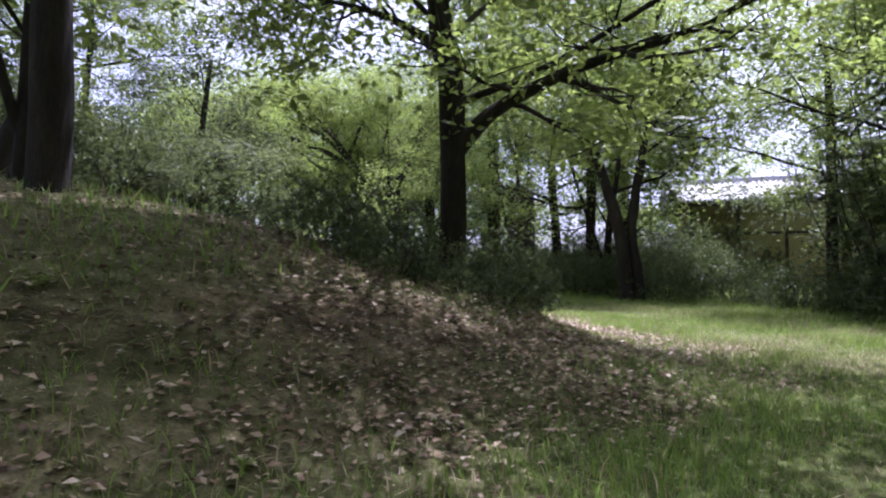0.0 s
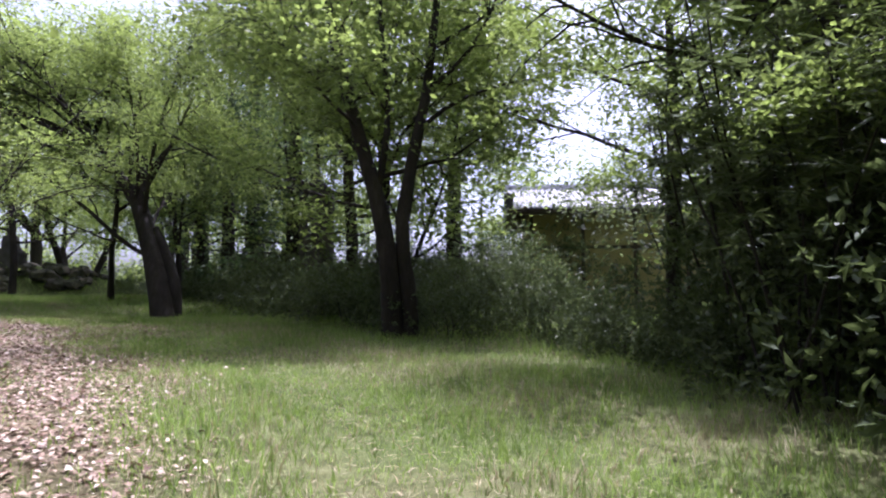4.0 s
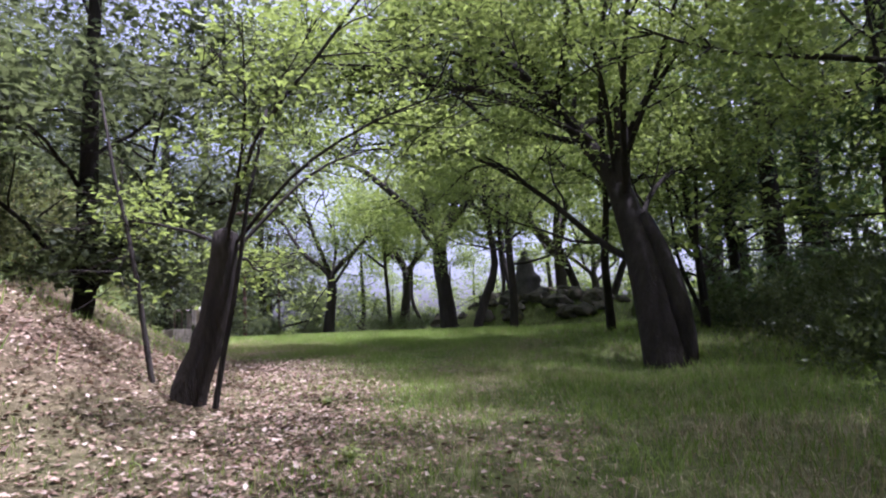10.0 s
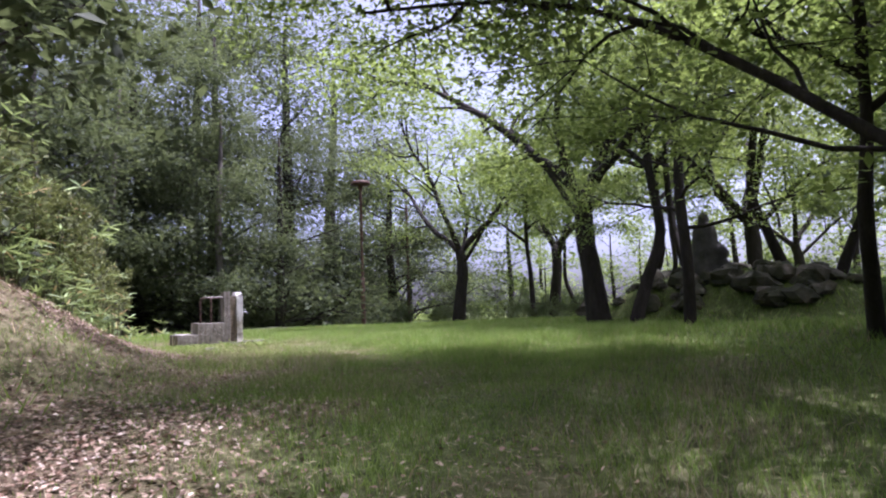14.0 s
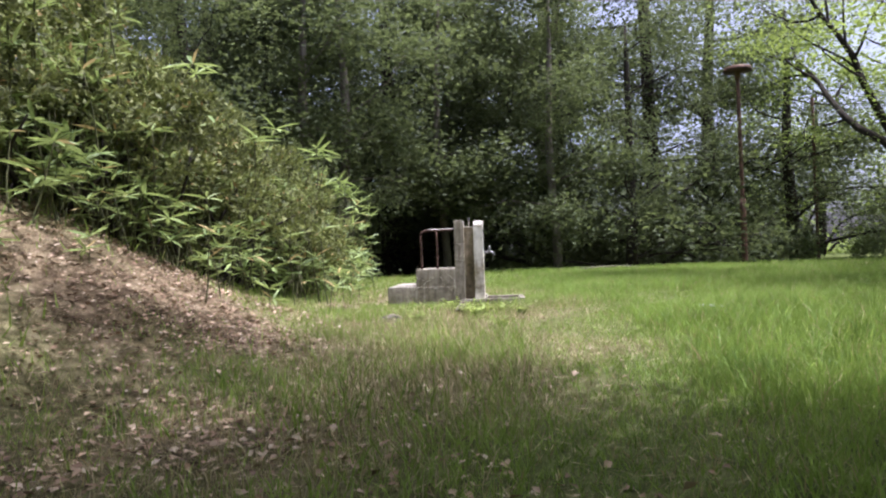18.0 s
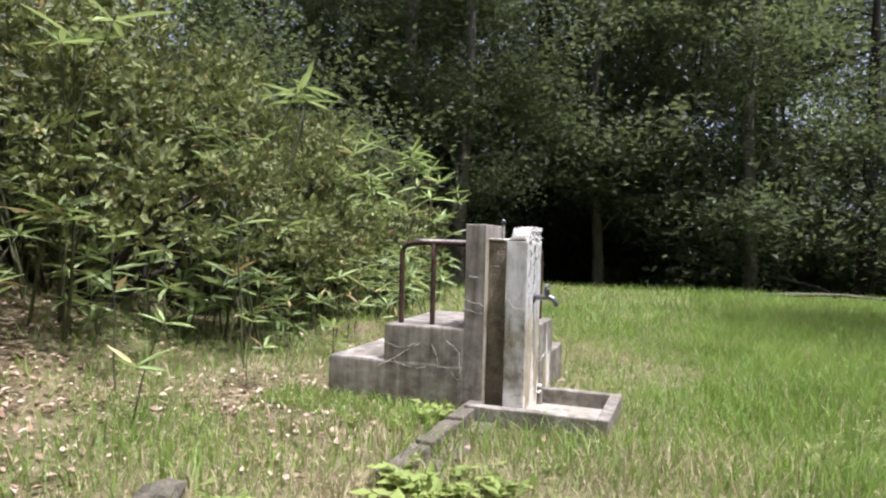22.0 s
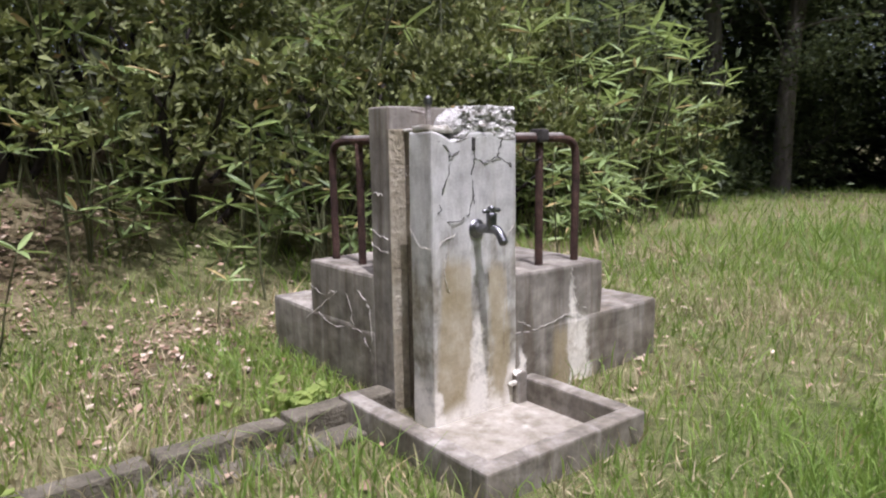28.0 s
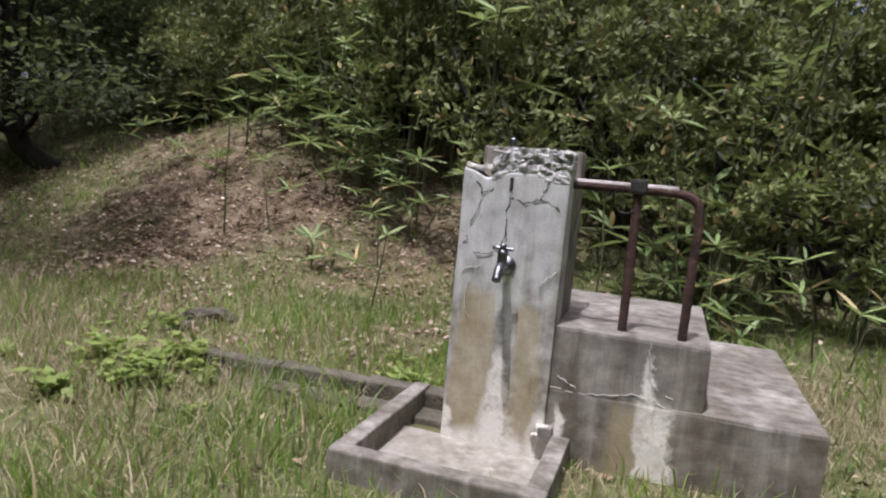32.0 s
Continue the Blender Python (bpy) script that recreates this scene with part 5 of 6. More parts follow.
rr = np.random.default_rng(5)
for i in range(52):
    u = rr.uniform(-1, 1)
    x, y = RC[0] + u * 4.6, RC[1] + rr.uniform(-1.2, 2.0) - 0.5 * (i % 3)
    s = rr.uniform(0.18, 0.5)
    ob = part("boulder", boulder(rr, s * 1.25, s, s * 0.85), M_ROCK)
    ob.matrix_basis = Matrix.Translation((x, y, float(land(x, y)) + 0.05)) @ Matrix.Rotation(rr.uniform(0, 6), 4, "Z")
    tagged(ob, "mossy weathered boulder of the rockery", "boulder", "rockery boulders")
tx, ty = -0.5, 14.9
tz = float(land(tx, ty)) - 0.1
rings = [(0.0, 1.5, 1.2), (0.5, 1.45, 1.15), (1.0, 1.1, 0.9), (1.25, 1.25, 0.85), (1.6, 1.2, 0.75), (1.95, 0.75, 0.55), (2.5, 0.68, 0.5), (2.85, 0.62, 0.42), (3.0, 0.27, 0.27), (3.2, 0.27, 0.29), (3.45, 0.24, 0.26), (3.58, 0.1, 0.1)]
sv, sn = [], 20
for h, wx, wy in rings:
    for k in range(sn):
        a = 6.283 * k / sn
        q = 1 + 0.12 * noise.noise(Vector((math.cos(a) * 2, math.sin(a) * 2, h * 2)))
        sv.append((tx + 0.6 * wx * q * math.cos(a), ty + 0.6 * wy * q * math.sin(a), tz + 0.6 * h))
sidx = np.arange(len(sv)).reshape(-1, sn)
snx = np.roll(sidx, -1, axis=1)
tagged(link_mesh("statue", np.array(sv), [np.stack([sidx[:-1], snx[:-1], snx[1:], sidx[1:]], -1).reshape(-1, 4), sidx[-1:]], M_STONE_DARK, None, True), "dark seated stone figure on the rockery", "statue")

# broken lump beside the fountain, fallen branch at the far edge of the lawn
lump = part("concrete_lump", boulder(rr, 0.17, 0.11, 0.085), M_KERB)
lump.matrix_basis = Matrix.Translation((1.87, -1.0, float(land(1.87, -1.0)) + 0.02)) @ Matrix.Rotation(0.7, 4, "Z")
tagged(lump, "broken grey concrete lump half sunk in the grass", "rubble")
b = Bunch()
b.add(*tube(smooth_line([(-12.1, 2.4, 0.03), (-11.9, 3.1, 0.09), (-11.75, 3.9, 0.12), (-11.8, 4.9, 0.05)], 14), np.linspace(0.05, 0.02, 14), 8, wobble=0.08, rng=rr))
ob = b.link("fallen_branch", M_BARK_GREY, None, True)
ob.matrix_basis = Matrix.Translation((0, 0, float(land(-11.9, 3.5))))
tagged(ob, "pale dead branch lying at the edge of the lawn", "branch")

# lamp posts
def lamp_post(x, y, height, head):
    root = tagged(new("park_lamp" if head else "utility_pole"), "tall brown steel park lamp with a flat round hood" if head else "thin dark wooden utility pole", "lamp" if head else "pole")
    z = float(land(x, y))
    straight([(x, y, z - 0.2), (x, y, z + height)], 0.07, 12).link("pole", M_POLE, root, True)
    if head:
        straight([(x, y, z), (x, y, z + 2.4)], 0.105, 12).link("lower_sleeve", M_POLE, root, True)
        b = Bunch()
        b.add(*tube([(x, y, z + height - 0.25), (x, y, z + height - 0.02), (x, y, z + height), (x, y, z + height + 0.16), (x, y, z + height + 0.2)], [0.09, 0.12, 0.5, 0.46, 0.1], 18))
        b.link("hood", M_POLE, root, True)
    return root


lamp_post(-16.2, 9.15, 7.0, True)
lamp_post(-21.0, 13.9, 7.0, False)


# ---- shrubs, bamboo and hedge ----
RS = np.random.default_rng(11)
import itertools

bush_count = itertools.count(200)


def next_rng():
    return np.random.default_rng(next(bush_count))


def leafy_bush(name, label, rx, ry, rz, count, size, mat, rng, aspect=0.45, lumps=9, group="", stems=6, bark=None, rosette=5, lump_size=(0.26, 0.42), low=0.05, pad=1.0, hollow=2.4, open_share=-0.04):
    """A bush: stems, and leaves in a thick uneven shell over lumps of growth."""
    root = tagged(new(name), label, "shrub", group)
    rng = next_rng()
    for i in range(stems):
        a = i * 2.4 + rng.uniform(-0.4, 0.4)
        w = Bunch()
        w.add(*tube(branch((0.12 * math.cos(a), 0.12 * math.sin(a), -0.1), (math.cos(a) * rx * 0.45, math.sin(a) * ry * 0.45, rz), rz * 0.62, rng, 6, 0.18), np.linspace(0.022, 0.006, 6), 4))
        w.link("stem", bark or M_BARK, root, True)
    ca = rng.uniform(0, 6.283, lumps)
    ch = rng.uniform(low, 1.0, lumps)
    cr = np.sqrt(np.clip(1.05 - ch ** 2, 0.05, 1)) * rng.uniform(0.62, 0.85, lumps)
    c = np.column_stack([np.cos(ca) * cr * rx, np.sin(ca) * cr * ry, ch * rz * 0.8])
    rad = rng.uniform(*lump_size, lumps)
    tips = count // rosette
    count = tips * rosette
    k = np.repeat(rng.integers(0, lumps, tips), rosette)
    d = rng.standard_normal((tips, 3))
    d /= np.linalg.norm(d, axis=1)[:, None]
    d = np.repeat(d, rosette, axis=0)
    shell = np.repeat(np.where(rng.uniform(0, 1, tips) < 0.28, rng.uniform(0.3, 0.85, tips), rng.uniform(0.88, 1.07, tips)), rosette)
    p = c[k] + d * (rad[k] * shell)[:, None] * [rx, ry, rz * pad]
    p[:, 2] = np.where(p[:, 2] < 0.03 + low * 0.4, rng.uniform(0.03 + low * 0.4, 0.5 + low, count) * rz, p[:, 2])
    p = p + rng.standard_normal((count, 3)) * size * 0.25
    dirs = d * 0.7 + rng.standard_normal((count, 3)) * 0.65 + [0, 0, 0.3]
    nrm = d * 1.3 + rng.standard_normal((count, 3)) * 0.45 + [0, 0, 0.35]
    L = size * rng.uniform(0.6, 1.4, count)
    # sprays of growth with dark hollows between them; an inner core stays leafy
    o = Vector(rng.uniform(-40, 40, 3))
    keep = np.repeat([noise.noise(Vector(q) * hollow + o) > open_share or sh < 0.8 for q, sh in zip(p[::rosette], shell[::rosette])], rosette)
    b = Bunch()
    b.add(*leaf_blades(p[keep], dirs[keep], nrm[keep], L[keep], L[keep] * aspect))
    b.link("foliage", mat, root)
    return root


def sasa_clump(name, label, canes, height, rng, leaf_len=0.24, mat=None, droop=0.15, whorls=3, lean=0.35, group="", spread=0.3, per=6, shaped=True, cane=None):
    """Canes with fans of long narrow leaves."""
    root = tagged(new(name), label, "bamboo", group)
    rng = next_rng()
    b = Bunch()
    for i in range(canes):
        w = Bunch()
        x, y = rng.uniform(-spread, spread, 2)
        h = height * rng.uniform(0.55, 1.1)
        a = rng.uniform(0, 6.28)
        pts = branch((x, y, -0.08), (math.cos(a) * lean * 0.5, math.sin(a) * lean * 0.5, 1.0), h, rng, 9, 0.06, -0.05)
        w.add(*tube(pts, np.linspace(0.006, 0.003, 9) * (1 + height * 0.5), 5))
        for k in range(whorls):
            u = 1.0 - 0.55 * k / max(1, whorls - 1) * rng.uniform(0.7, 1.1) if whorls > 1 else 1.0
            p0 = pts[min(8, max(2, int(round(u * 8))))]
            if k:
                q = rng.standard_normal(3) * [1, 1, 0.3]
                q = q / np.linalg.norm(q) * rng.uniform(0.08, 0.25) + [0, 0, 0.06]
                w.add(*tube([p0, p0 + q * 0.6, p0 + q], [0.003, 0.0025, 0.002], 4, caps=False))
                p0 = p0 + q
            n = per + int(rng.integers(-1, 2))
            az = rng.uniform(0, 6.28) + np.arange(n) * 6.283 / n + rng.uniform(-0.3, 0.3, n)
            el = rng.uniform(-0.15, 0.85, n) - droop
            d = np.stack([np.cos(az) * np.cos(el), np.sin(az) * np.cos(el), np.sin(el)], 1)
            L = leaf_len * rng.uniform(0.6, 1.2, n)
            # two joined blades per leaf let it arch
            b.add(*leaf_blades(np.repeat(p0[None], n, 0), d, np.tile([0, 0, 1.0], (n, 1)) + rng.standard_normal((n, 3)) * 0.3, L, L * 0.165, 0.12, shaped))
        w.link("cane", cane or M_CANE, root, True)
    b.link("foliage", mat or M_SASA, root)
    return root


azaleas = [leafy_bush("azalea_bush", "dense yellow-green azalea bush with small leaves on the bank", 1.25, 1.15, 1.5, 24000, 0.038, M_AZALEA, RS, 0.45, 44, "bank hedge", lump_size=(0.11, 0.21), low=0.24, pad=0.5, stems=12, hollow=3.0, open_share=0.12) for i in range(2)]
spots = [(-6.8, -5.4, 1.5), (-5.1, -4.9, 1.45), (-3.6, -4.6, 1.4), (-2.1, -4.3, 1.35), (-0.6, -4.3, 1.35), (0.9, -4.5, 1.35), (2.2, -4.9, 1.3), (3.3, -5.7, 1.2), (-4.4, -6.0, 1.8), (-2.4, -5.9, 1.75), (-0.4, -6.0, 1.7), (1.5, -6.2, 1.6),
         (-6.8, -6.6, 1.9), (4.1, -5.6, 1.15), (5.0, -6.3, 1.15), (6.2, -7.2, 1.0), (4.4, -7.3, 1.35), (5.6, -8.4, 1.3), (2.9, -7.4, 1.4), (7.4, -8.6, 1.0), (-8.4, -6.2, 1.6)]
for i, (x, y, s) in enumerate(spots):
    m = at_ground(x, y, i * 77, s, 0.12)
    if i < 2:
        azaleas[i].matrix_basis = m
    else:
        copy_thing(azaleas[i % 2], m)

sasas = [sasa_clump("bamboo_grass_clump", "low bamboo grass clump with fans of fresh green leaves", c, h, RS, 0.30, None, 0.1, 2, 0.5, "bank bamboo grass", 0.35, 7) for c, h in ((4, 1.1), (4, 0.8), (6, 2.9), (6, 2.2))]
n_s = 0
line = smooth_line([(-6.6, -3.2), (-4.5, -2.85), (-2.5, -2.75), (-0.8, -2.9), (0.8, -3.2), (2.0, -3.5), (3.0, -4.2), (4.0, -5.1), (5.2, -6.1), (6.6, -7.2)], 60)
for i in range(80):
    t = RS.integers(0, 60)
    back = abs(RS.standard_normal()) * 0.35 - 0.25 if i % 4 < 2 else RS.uniform(0.1, 1.5)
    x, y = line[t, 0] + RS.normal(0, 0.2) - 0.15 * back, line[t, 1] - back + 0.12
    m = at_ground(x, y, RS.uniform(0, 360), RS.uniform(0.7, 1.1) * (1.0 if i % 4 < 2 else 1.15), 0.02)
    src = sasas[i % 4]
    if i < 4:
        src.matrix_basis = m
    else:
        copy_thing(src, m)
# loose shoots in the leaf litter in front of the bank
shoots = [sasa_clump("bamboo_grass_shoot", "single bamboo grass shoot growing out of dead leaves", 1, h, RS, 0.22, None, 0.05, 2, 0.3, "loose shoots", 0.02, 6) for h in (0.75, 1.1, 0.5)]
for i, (x, y) in enumerate([(1.15, -1.85), (0.75, -2.35), (1.9, -2.3), (2.5, -2.6), (1.45, -2.6), (3.6, -3.3), (-1.9, -2.2), (-0.35, -2.2), (4.3, -3.6), (5.2, -4.4), (2.95, -2.6), (6.0, -4.9), (0.1, -1.9), (-2.9, -2.0), (-1.2, -1.95), (-1.7, -2.2), (-2.3, -2.35), (-3.3, -2.4), (-2.0, -2.6)]):
    m = at_ground(x, y, i * 65, 0.8 + 0.12 * (i % 4), 0.02)
    if i < 3:
        shoots[i].matrix_basis = m
    else:
        copy_thing(shoots[i % 3], m)

# dark shrubs along the wood's edge
shrubs = [leafy_bush("evergreen_shrub", "dark glossy evergreen shrub at the wood's edge", 1.3, 1.2, 1.5, 8500, 0.08, M_SHRUB, RS, 0.45, 20, "wood-edge shrubs", hollow=2.0, open_share=0.0) for i in range(2)]
shrubs += [leafy_bush("background_shrub", "dark shrub in the shade of the wood", 1.3, 1.2, 1.5, 6000, 0.095, M_SHRUB, RS, 0.45, 18, "shaded shrubs")]
shrubs += [leafy_bush("understorey_bush", "tall dark evergreen bush under the wood", 2.8, 2.6, 3.3, 15000, 0.105, M_SHRUB, RS, 0.45, 26, "understorey bushes", lump_size=(0.2, 0.34), low=0.02)]
spots = [(27.5, -15.0, 1.0), (28.1, -12.9, 1.2), (27.1, -10.9, 1.1), (25.9, -9.5, 0.7), (25.2, -8.3, 0.65), (24.7, -7.2, 0.65), (24.2, -5.7, 0.6), (22.0, -4.8, 0.7), (21.0, -3.4, 0.9), (19.9, -2.2, 0.9), (18.7, -0.8, 0.95), (17.8, 0.8, 0.95), (16.9, 2.6, 1.0),
         (16.2, 4.6, 1.1), (14.6, 6.3, 1.1), (12.8, 8.2, 1.0), (11.0, 10.2, 1.0), (24.0, -3.4, 0.8), (26.4, -5.7, 0.8), (28.9, -7.9, 1.3), (22.0, -1.2, 1.2), (20.2, 1.6, 1.2), (18.8, 4.2, 1.2), (28.5, -17.3, 1.2), (28.9, -20.0, 1.2), (16.8, 7.6, 1.2), (24.5, 2.2, 0.9), (29.5, -2.3, 1.3),
         (-23.0, -6.5, 1.1), (-24.0, -3.5, 1.2), (-23.2, -0.6, 1.1), (-22.6, 1.8, 1.0), (-23.0, 4.6, 1.1), (-21.8, 7.0, 1.0), (-21.0, 10.0, 1.0), (-20.2, 12.6, 1.0), (-19.4, 15.6, 0.9), (-18.0, -9.5, 1.2), (-14.5, -7.0, 1.1), (-10.5, -5.6, 1.0), (-8.6, -5.0, 0.95),
         (19.3, -15.0, 0.45), (18.6, -16.9, 0.48), (19.0, -13.6, 0.6), (17.8, -16.5, 0.55), (19.5, -16.3, 0.42), (26.0, 8.5, 2.0), (24.6, 10.5, 2.2), (27.5, 16.0, 2.2), (22.5, 11.0, 2.0), (0.5, 27.5, 0.8), (-3.0, 21.5, 0.7), (-13.2, 27.0, 0.9), (-7.0, 21.6, 0.5), (-10.4, 21.8, 0.6), (3.0, 24.0, 0.9), (1.0, 36.0, 2.0), (-8.0, 36.0, 2.0), (-16.0, 34.0, 2.0), (8.0, 36.0, 2.0), (-24.0, 25.0, 1.8), (-28.0, 31.0, 2.0), (-33.0, 27.0, 2.0), (-21.0, 33.0, 2.0), (-17.5, 29.0, 1.6), (-30.0, 22.0, 1.8), (-18.2, 20.0, 1.0), (-14.5, 21.0, 0.9), (-12.5, 17.6, 0.8), (5.5, 15.5, 0.8), (9.5, 14.0, 0.9),
         (-25.5, -8.0, 2.2), (-26.0, -4.8, 2.4), (-25.5, -1.5, 2.3), (-25.0, 2.2, 2.2), (-24.8, 6.0, 2.2), (-24.0, 9.8, 2.0), (-21.0, -8.2, 2.0), (-17.0, -10.5, 2.2), (-13.0, -9.0, 2.0), (-23.0, 13.0, 1.8), (-9.5, -7.0, 1.8), (30.9, -14.2, 2.4), (31.5, -9.2, 2.4), (31.9, -19.2, 2.4), (23.5, 4.5, 2.0), (20.0, 7.5, 2.0), (13.0, 11.5, 1.8), (27.5, -12.6, 2.5), (27.0, -8.4, 2.3), (28.6, -15.6, 2.4), (29.0, -9.8, 2.7), (28.2, -6.2, 2.1), (26.6, -10.6, 1.9), (27.2, -14.2, 1.9), (9.6, -8.7, 1.7), (7.7, -9.7, 2.0), (10.6, -10.6, 1.8), (5.8, -9.6, 1.9), (9.0, -11.6, 2.0), (-6.5, -9.8, 3.1), (-4.4, -10.2, 3.0), (-8.8, -9.4, 3.1), (-2.0, -9.8, 2.9), (-10.6, -8.4, 3.0)]
used = set()
for i, (x, y, s) in enumerate(spots):
    m = at_ground(x, y, i * 53, s, 0.1)
    k = 3 if s > 1.5 else 2 if math.hypot(x - 22, y + 10) > 22 else i % 2
    if k == 3:
        m = at_ground(x, y, i * 53, s / 2.2, 0.1)
    if k not in used:
        used.add(k)
        shrubs[k].matrix_basis = m
    else:
        copy_thing(shrubs[k], m)

# tall bamboo thicket beside the start of the track
bamboos = [sasa_clump("bamboo_thicket", "tall dark bamboo thicket with drooping leaves", 18, h, RS, 0.24, M_SHRUB, 0.45, 26, 0.6, "bamboo thicket", 0.8, 9, False, M_BARK) for h in (3.8, 4.8)]
for i, (x, y) in enumerate([(25.8, -11.2), (26.2, -9.4), (26.6, -13.2), (27.4, -11.4), (27.0, -8.0), (28.0, -14.6), (28.4, -9.6), (28.8, -12.6), (26.6, -6.8), (28.6, -7.0), (29.6, -8.4), (29.8, -11.0), (29.4, -15.8), (27.2, -10.0), (26.9, -12.2)]):
    m = at_ground(x, y, i * 91, 0.95 + 0.1 * (i % 3), 0.02)
    if i < 2:
        bamboos[i].matrix_basis = m
    else:
        copy_thing(bamboos[i % 2], m)


# ---- grass, dead leaves, weeds ----
def blades(name, label, x, y, height, width, mat, rng, bent=True):
    n = len(x)
    base = np.stack([x, y, land(x, y) - 0.008], 1)
    a = rng.uniform(0, 6.283, n)
    side = np.stack([np.cos(a), np.sin(a), np.zeros(n)], 1) * (width * rng.uniform(0.6, 1.3, n))[:, None]
    b2 = rng.uniform(0, 6.283, n)
    tilt = np.stack([np.cos(b2), np.sin(b2), np.zeros(n)], 1) * (height * rng.uniform(0.1, 1.15, n))[:, None]
    up = np.zeros((n, 3))
    up[:, 2] = height
    i = np.arange(n)[:, None]
    if bent:
        mid = base + tilt * 0.3 + up * 0.6
        v = np.stack([base - side, base + side, mid + side * 0.7, mid - side * 0.7, base + tilt + up * 0.95], 1).reshape(-1, 3)
        polys = [i * 5 + [0, 1, 2, 3], i * 5 + [3, 2, 4]]
    else:
        v = np.stack([base - side, base + side, base + tilt + up], 1).reshape(-1, 3)
        polys = [i * 3 + [0, 1, 2]]
    return tagged(link_mesh(name, v, polys, mat), label, "grass", kind="stuff")


RG = np.random.default_rng(3)


def candidates(n, x0, x1, y0, y1):
    return RG.uniform(x0, x1, n), RG.uniform(y0, y1, n)


def off_fountain(x, y):
    return ~(((x > -1.36) & (x < -0.05) & (y > -1.35) & (y < -0.04)) | ((x > -0.5) & (x < 0.23) & (y > -0.4) & (y < 0.53)) | ((x > 0) & (x < 0.4) & (y > -0.34) & (y < -0.1)))


# near grass: two stretches, along the track and round the fountain
x, y = candidates(1500000, -9, 29, -32, 10)
d = from_track(x, y) * np.where((x < 3) & (y > -1.5), 0.7, 1.0)
lit = litter_share(x, y)
keep = (d < 5.5) & (RG.uniform(0, 1, len(x)) < np.clip(1.2 - d / 4.5, 0.12, 1) * np.clip(1.05 - 0.97 * lit, 0.13, 1)) & off_fountain(x, y) & (RG.uniform(0, 1, len(x)) < 0.5 + 0.5 * np.clip(0.6 + bumps(x, y, 1.6, 3.0), 0, 1))
x, y = x[keep], y[keep]
dry = dryness(x, y) > RG.uniform(0, 1, len(x))
lush = np.clip(0.5 + 0.5 * bumps(x, y, 0.7, 1.5), 0, 1) + 0.5 * ((x < 8) & (y > 1.0))
h = RG.uniform(0.05, 0.14, len(x)) * (0.6 + 0.8 * lush) * np.where((x < 5.8) & (x > 0.4), 1.35, np.where(x < 0.5, 0.85, 1.0))
h = np.minimum(h, 0.05 + 0.16 * np.clip((from_track(x, y) - 0.3) / 0.7, 0, 1)) * (1 - 0.5 * litter_share(x, y))
blades("grass", "short fresh green lawn grass", x[~dry], y[~dry], h[~dry], 0.0038, M_GRASS, RG)
blades("dry_grass", "short straw-coloured dry grass", x[dry], y[dry], h[dry] * 0.85, 0.0035, M_GRASS_DRY, RG)
# a denser sward round the fountain
x, y = candidates(420000, -5, 9, -2.8, 5)
keep = (RG.uniform(0, 1, len(x)) < 0.42 * np.clip(1.1 - 0.9 * litter_share(x, y), 0.2, 1) * (0.35 + 0.65 * np.clip(0.6 + bumps(x, y, 1.9, 6.0), 0, 1))) & off_fountain(x, y)
x, y = x[keep], y[keep]
dry = np.clip(dryness(x, y) + 0.1, 0, 1) > RG.uniform(0, 1, len(x))
h = np.minimum(RG.uniform(0.03, 0.15, len(x)) * (0.6 + 0.7 * np.clip(0.5 + bumps(x, y, 1.3, 2.2), 0, 1)), 0.2) * np.where(x < 0.4, 0.75, 1.0)
h = np.minimum(h, 0.05 + 0.15 * np.clip((from_track(x, y) - 0.3) / 0.7, 0, 1)) * (1 - 0.5 * litter_share(x, y))
blades("lawn_grass", "thick green lawn grass round the fountain", x[~dry], y[~dry], h[~dry], 0.0036, M_GRASS, RG, False)
blades("straw_grass", "thick straw-coloured grass round the fountain", x[dry], y[dry], h[dry] * 0.85, 0.0032, M_GRASS_DRY, RG, False)
# long tufts in front of the fountain and on the lawn beyond it
x, y = candidates(120000, -12, 6, -1.9, 7)
keep = (from_track(x, y) > 0.55) & off_fountain(x, y) & (RG.uniform(0, 1, len(x)) < np.where(y < 1.0, np.where(x > 0.3, 0.55, 0.1), np.clip(1.1 + 0.06 * x, 0.35, 1)) * np.clip(0.7 + bumps(x, y, 1.5, 0.4), 0.1, 1) * (1 - 0.8 * litter_share(x, y)))
x, y = x[keep], y[keep]
h = RG.uniform(0.10, 0.22, len(x)) * np.where(y < 1.0, 0.85, 1.0)
tx, ty = candidates(1300, -0.04, 0.42, -1.65, -0.36)
x, y = np.append(x, tx), np.append(y, ty)
h = np.append(h, RG.uniform(0.05, 0.12, len(tx)))
blades("long_grass", "long fresh green grass of the sunny lawn", x, y, h, 0.0042, M_GRASS, RG)
# straw lying flat between the blades
x, y = candidates(150000, -5, 24, -30, 5)
keep = (from_track(x, y) < 4.5) & off_fountain(x, y)
x, y = x[keep], y[keep]
n = len(x)
a = RG.uniform(0, 6.283, n)
L = RG.uniform(0.05, 0.14, n)
v, f = leaf_blades(np.stack([x, y, land(x, y) + RG.uniform(0.004, 0.03, n)], 1), np.stack([np.cos(a), np.sin(a), RG.normal(0.0, 0.15, n)], 1), np.tile([0.0, 0, 1], (n, 1)) + RG.normal(0, 0.3, (n, 3)), L, np.full(n, 0.006), 0.1)
tagged(link_mesh("straw", v, f, M_GRASS_DRY), "dead straw lying flat in the lawn", "straw", kind="stuff")
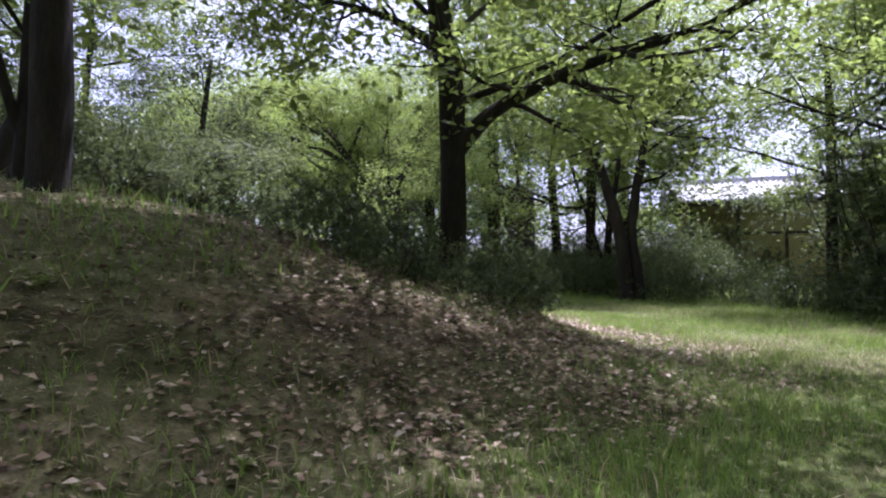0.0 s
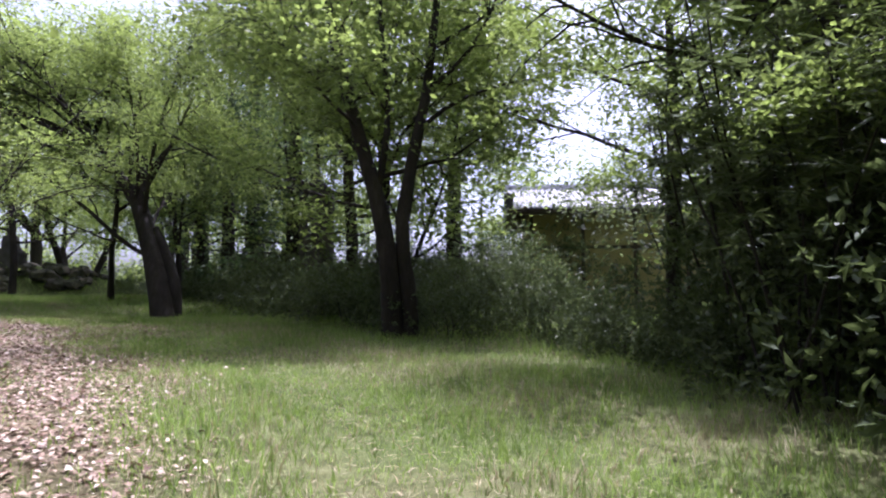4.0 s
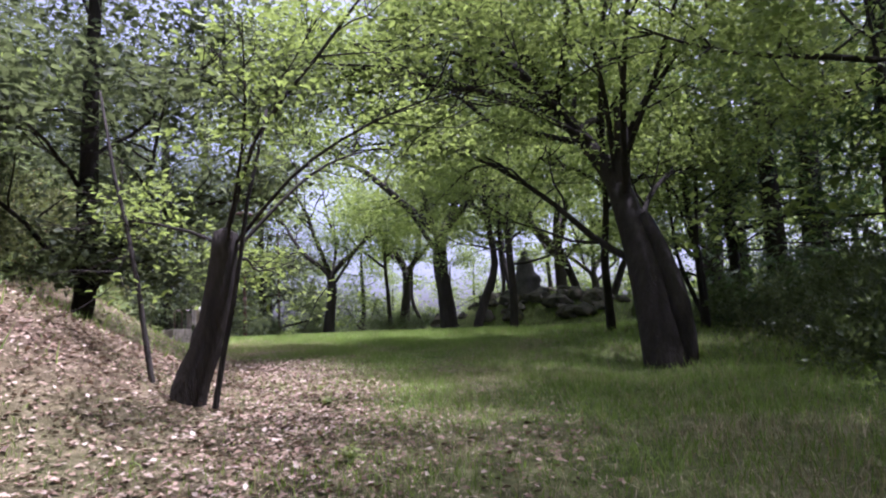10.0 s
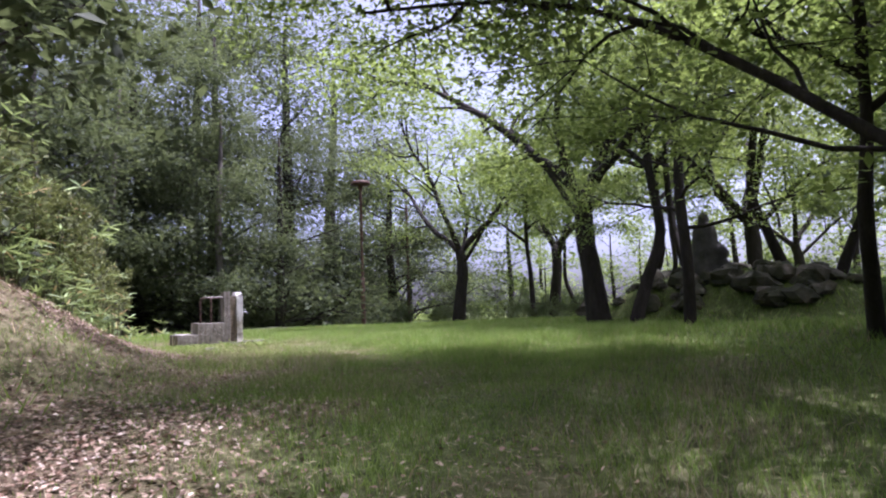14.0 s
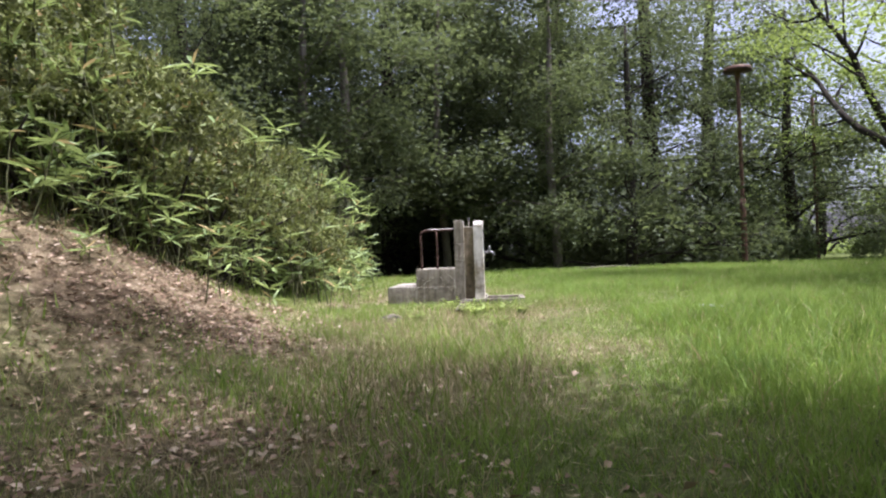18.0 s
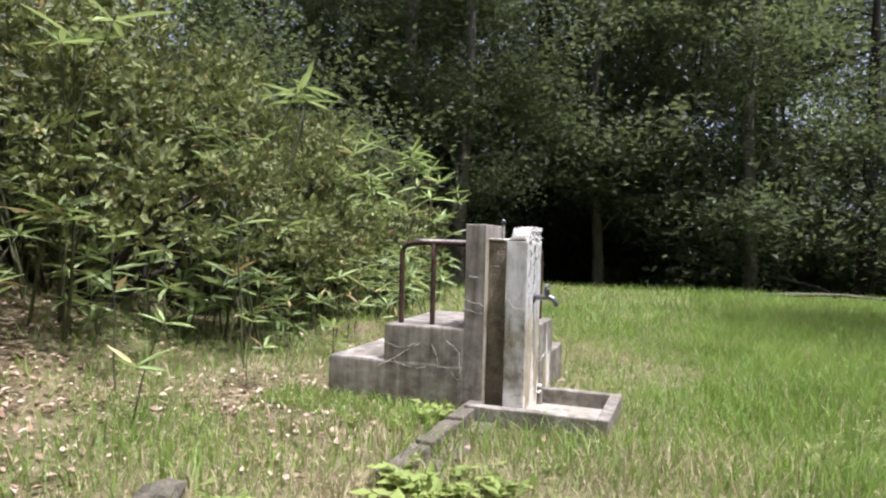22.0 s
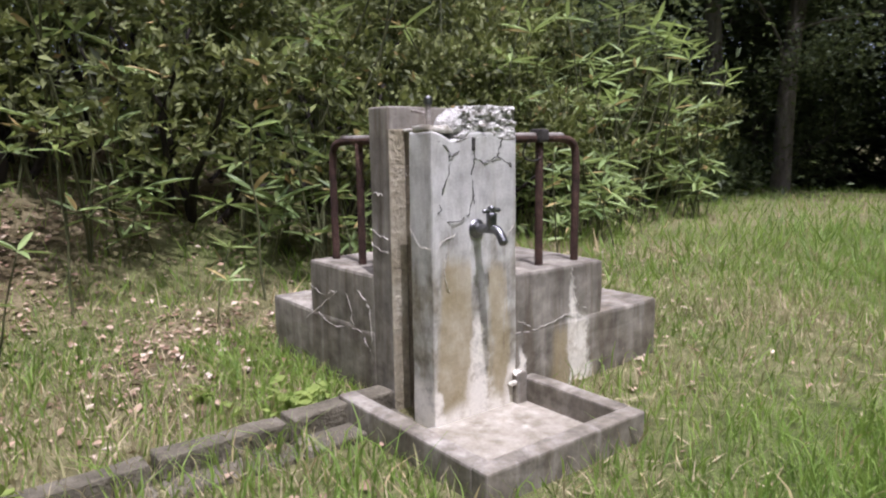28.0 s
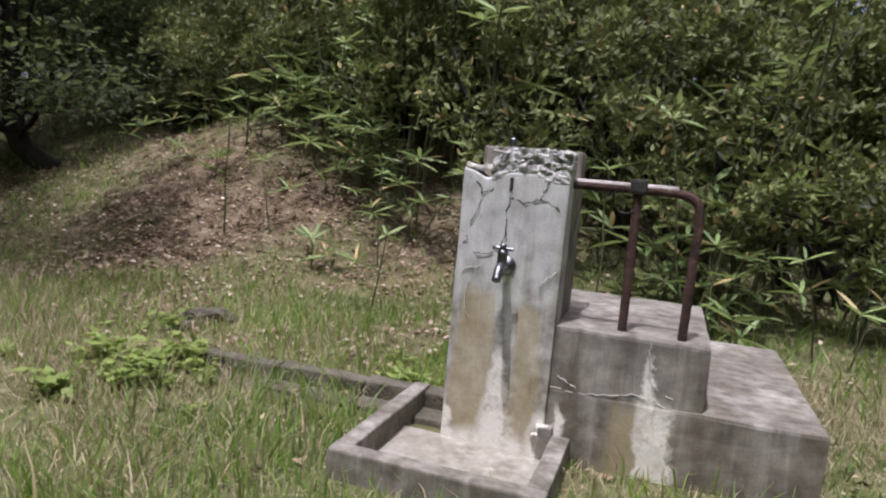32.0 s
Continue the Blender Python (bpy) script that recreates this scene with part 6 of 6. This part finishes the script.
# farther grass: taller tufts seen from a distance
x, y = candidates(300000, -24, 30, -34, 26)
d = from_track(x, y)
lit = litter_share(x, y)
keep = (d > 3.6) & (d < 24) & (RG.uniform(0, 1, len(x)) < np.clip(1.0 - lit, 0.0, 1) * np.clip(1.3 - d / 22, 0.2, 1)) & off_fountain(x, y)
x, y = x[keep], y[keep]
h = RG.uniform(0.08, 0.19, len(x)) * (0.8 + 0.5 * np.clip(0.5 + bumps(x, y, 0.5, 2.5), 0, 1))
blades("meadow_grass", "longer green meadow grass under the trees", x, y, h, 0.010, M_GRASS, RG, False)
# seed stalks standing above the lawn
x, y = candidates(4200, -8, 27, -28, 9)
keep = (from_track(x, y) < 8) & (litter_share(x, y) < 0.5) & off_fountain(x, y)
x, y = x[keep], y[keep]
blades("grass_stalks", "thin pale grass stalks above the lawn", x, y, RG.uniform(0.10, 0.19, len(x)), 0.0026, M_GRASS_DRY, RG)

# dead leaves
x, y = candidates(900000, -4, 26, -31, 1)
d = from_track(x, y)
lit = litter_share(x, y)
keep = (d < 9) & (RG.uniform(0, 1, len(x)) < lit * np.clip(1.25 - d / 6, 0.08, 1)) & off_fountain(x, y)
x, y = x[keep], y[keep]
n = len(x)
a = RG.uniform(0, 6.283, n)
dirs = np.stack([np.cos(a), np.sin(a), RG.normal(0.05, 0.22, n)], 1)
L = RG.uniform(0.025, 0.066, n) * np.where(x < 6, 0.95, 1.0)
v, f = leaf_blades(np.stack([x, y, land(x, y) + RG.uniform(0.004, 0.03, n)], 1), dirs, np.stack([RG.normal(0, 0.35, n), RG.normal(0, 0.35, n), np.ones(n)], 1), L, L * RG.uniform(0.4, 0.7, n), 0.2)
tagged(link_mesh("dead_leaves", v, f, M_LITTER), "brown and pale fallen leaves covering the mound", "leaf litter", kind="stuff")


def weed(rng, s):
    root = tagged(new("weed_plant"), "small broad-leaved green weed in the grass", "weed", "weeds")
    w, b = Bunch(), Bunch()
    for i in range(9):
        a = i * 2.4
        st = branch((0, 0, -0.02), (math.cos(a) * 0.6, math.sin(a) * 0.6, 1), s * rng.uniform(0.6, 1.1), rng, 5, 0.12)
        w.add(*tube(st, np.linspace(0.003, 0.0015, 5), 4, caps=False))
        n = 7
        k = rng.integers(1, 5, n)
        d = rng.standard_normal((n, 3)) * [1, 1, 0.3]
        L = s * rng.uniform(0.25, 0.5, n)
        b.add(*leaf_blades(st[k], d, np.tile([0, 0, 1.0], (n, 1)) + rng.standard_normal((n, 3)) * 0.2, L, L * 0.6, 0.1))
    w.link("stalk", M_WEED, root)
    b.link("foliage", M_WEED, root)
    return root


weeds = [weed(RG, s) for s in (0.16, 0.24, 0.11)]
wx = [(1.5, -0.02), (1.75, -0.05), (1.3, -0.12), (1.62, 0.06), (1.4, 0.05), (1.22, 0.12), (1.22, -0.16), (1.38, -0.2), (1.84, 0.0), (1.5, 0.16), (1.33, 0.2), (1.12, -0.02), (1.66, -0.16), (1.44, -0.1), (2.0, -0.58), (2.1, -0.7), (1.9, -0.72), (2.05, -0.85),
      (0.9, 0.35), (1.5, 0.45), (2.2, 0.1), (0.5, -0.6), (0.35, -0.45), (0.15, -0.6), (0.22, -0.5), (2.6, 0.2), (0.55, -0.85), (2.3, -0.6),
      (16.0, -5.9), (16.9, -6.6), (12.8, -4.1), (14.0, -4.8), (17.9, -10.2), (12.0, -3.9), (18.7, -12.8), (18.3, -19.6), (19.2, -20.6), (17.7, -20.0), (19.5, -21.3)]
for i, (x, y) in enumerate(wx):
    m = at_ground(x, y, i * 67, (0.5 if x > 4 else 0.72) + 0.12 * (i % 3), 0.0)
    if i < 3:
        weeds[i].matrix_basis = m
    else:
        copy_thing(weeds[i % 3], m)

scrap = block(-0.12, 0.12, -0.04, 0.04, 0.0, 0.02, 0.006, 0.012, 3, 9)
ob = part("paper_scrap", scrap, M_WHITE, None, smooth=True)
ob.matrix_basis = Matrix.Translation((2.3, 2.25, float(land(2.3, 2.25)) + 0.06)) @ Matrix.Rotation(0.6, 4, "Z")
tagged(ob, "crumpled white paper scrap lying in the grass", "litter")
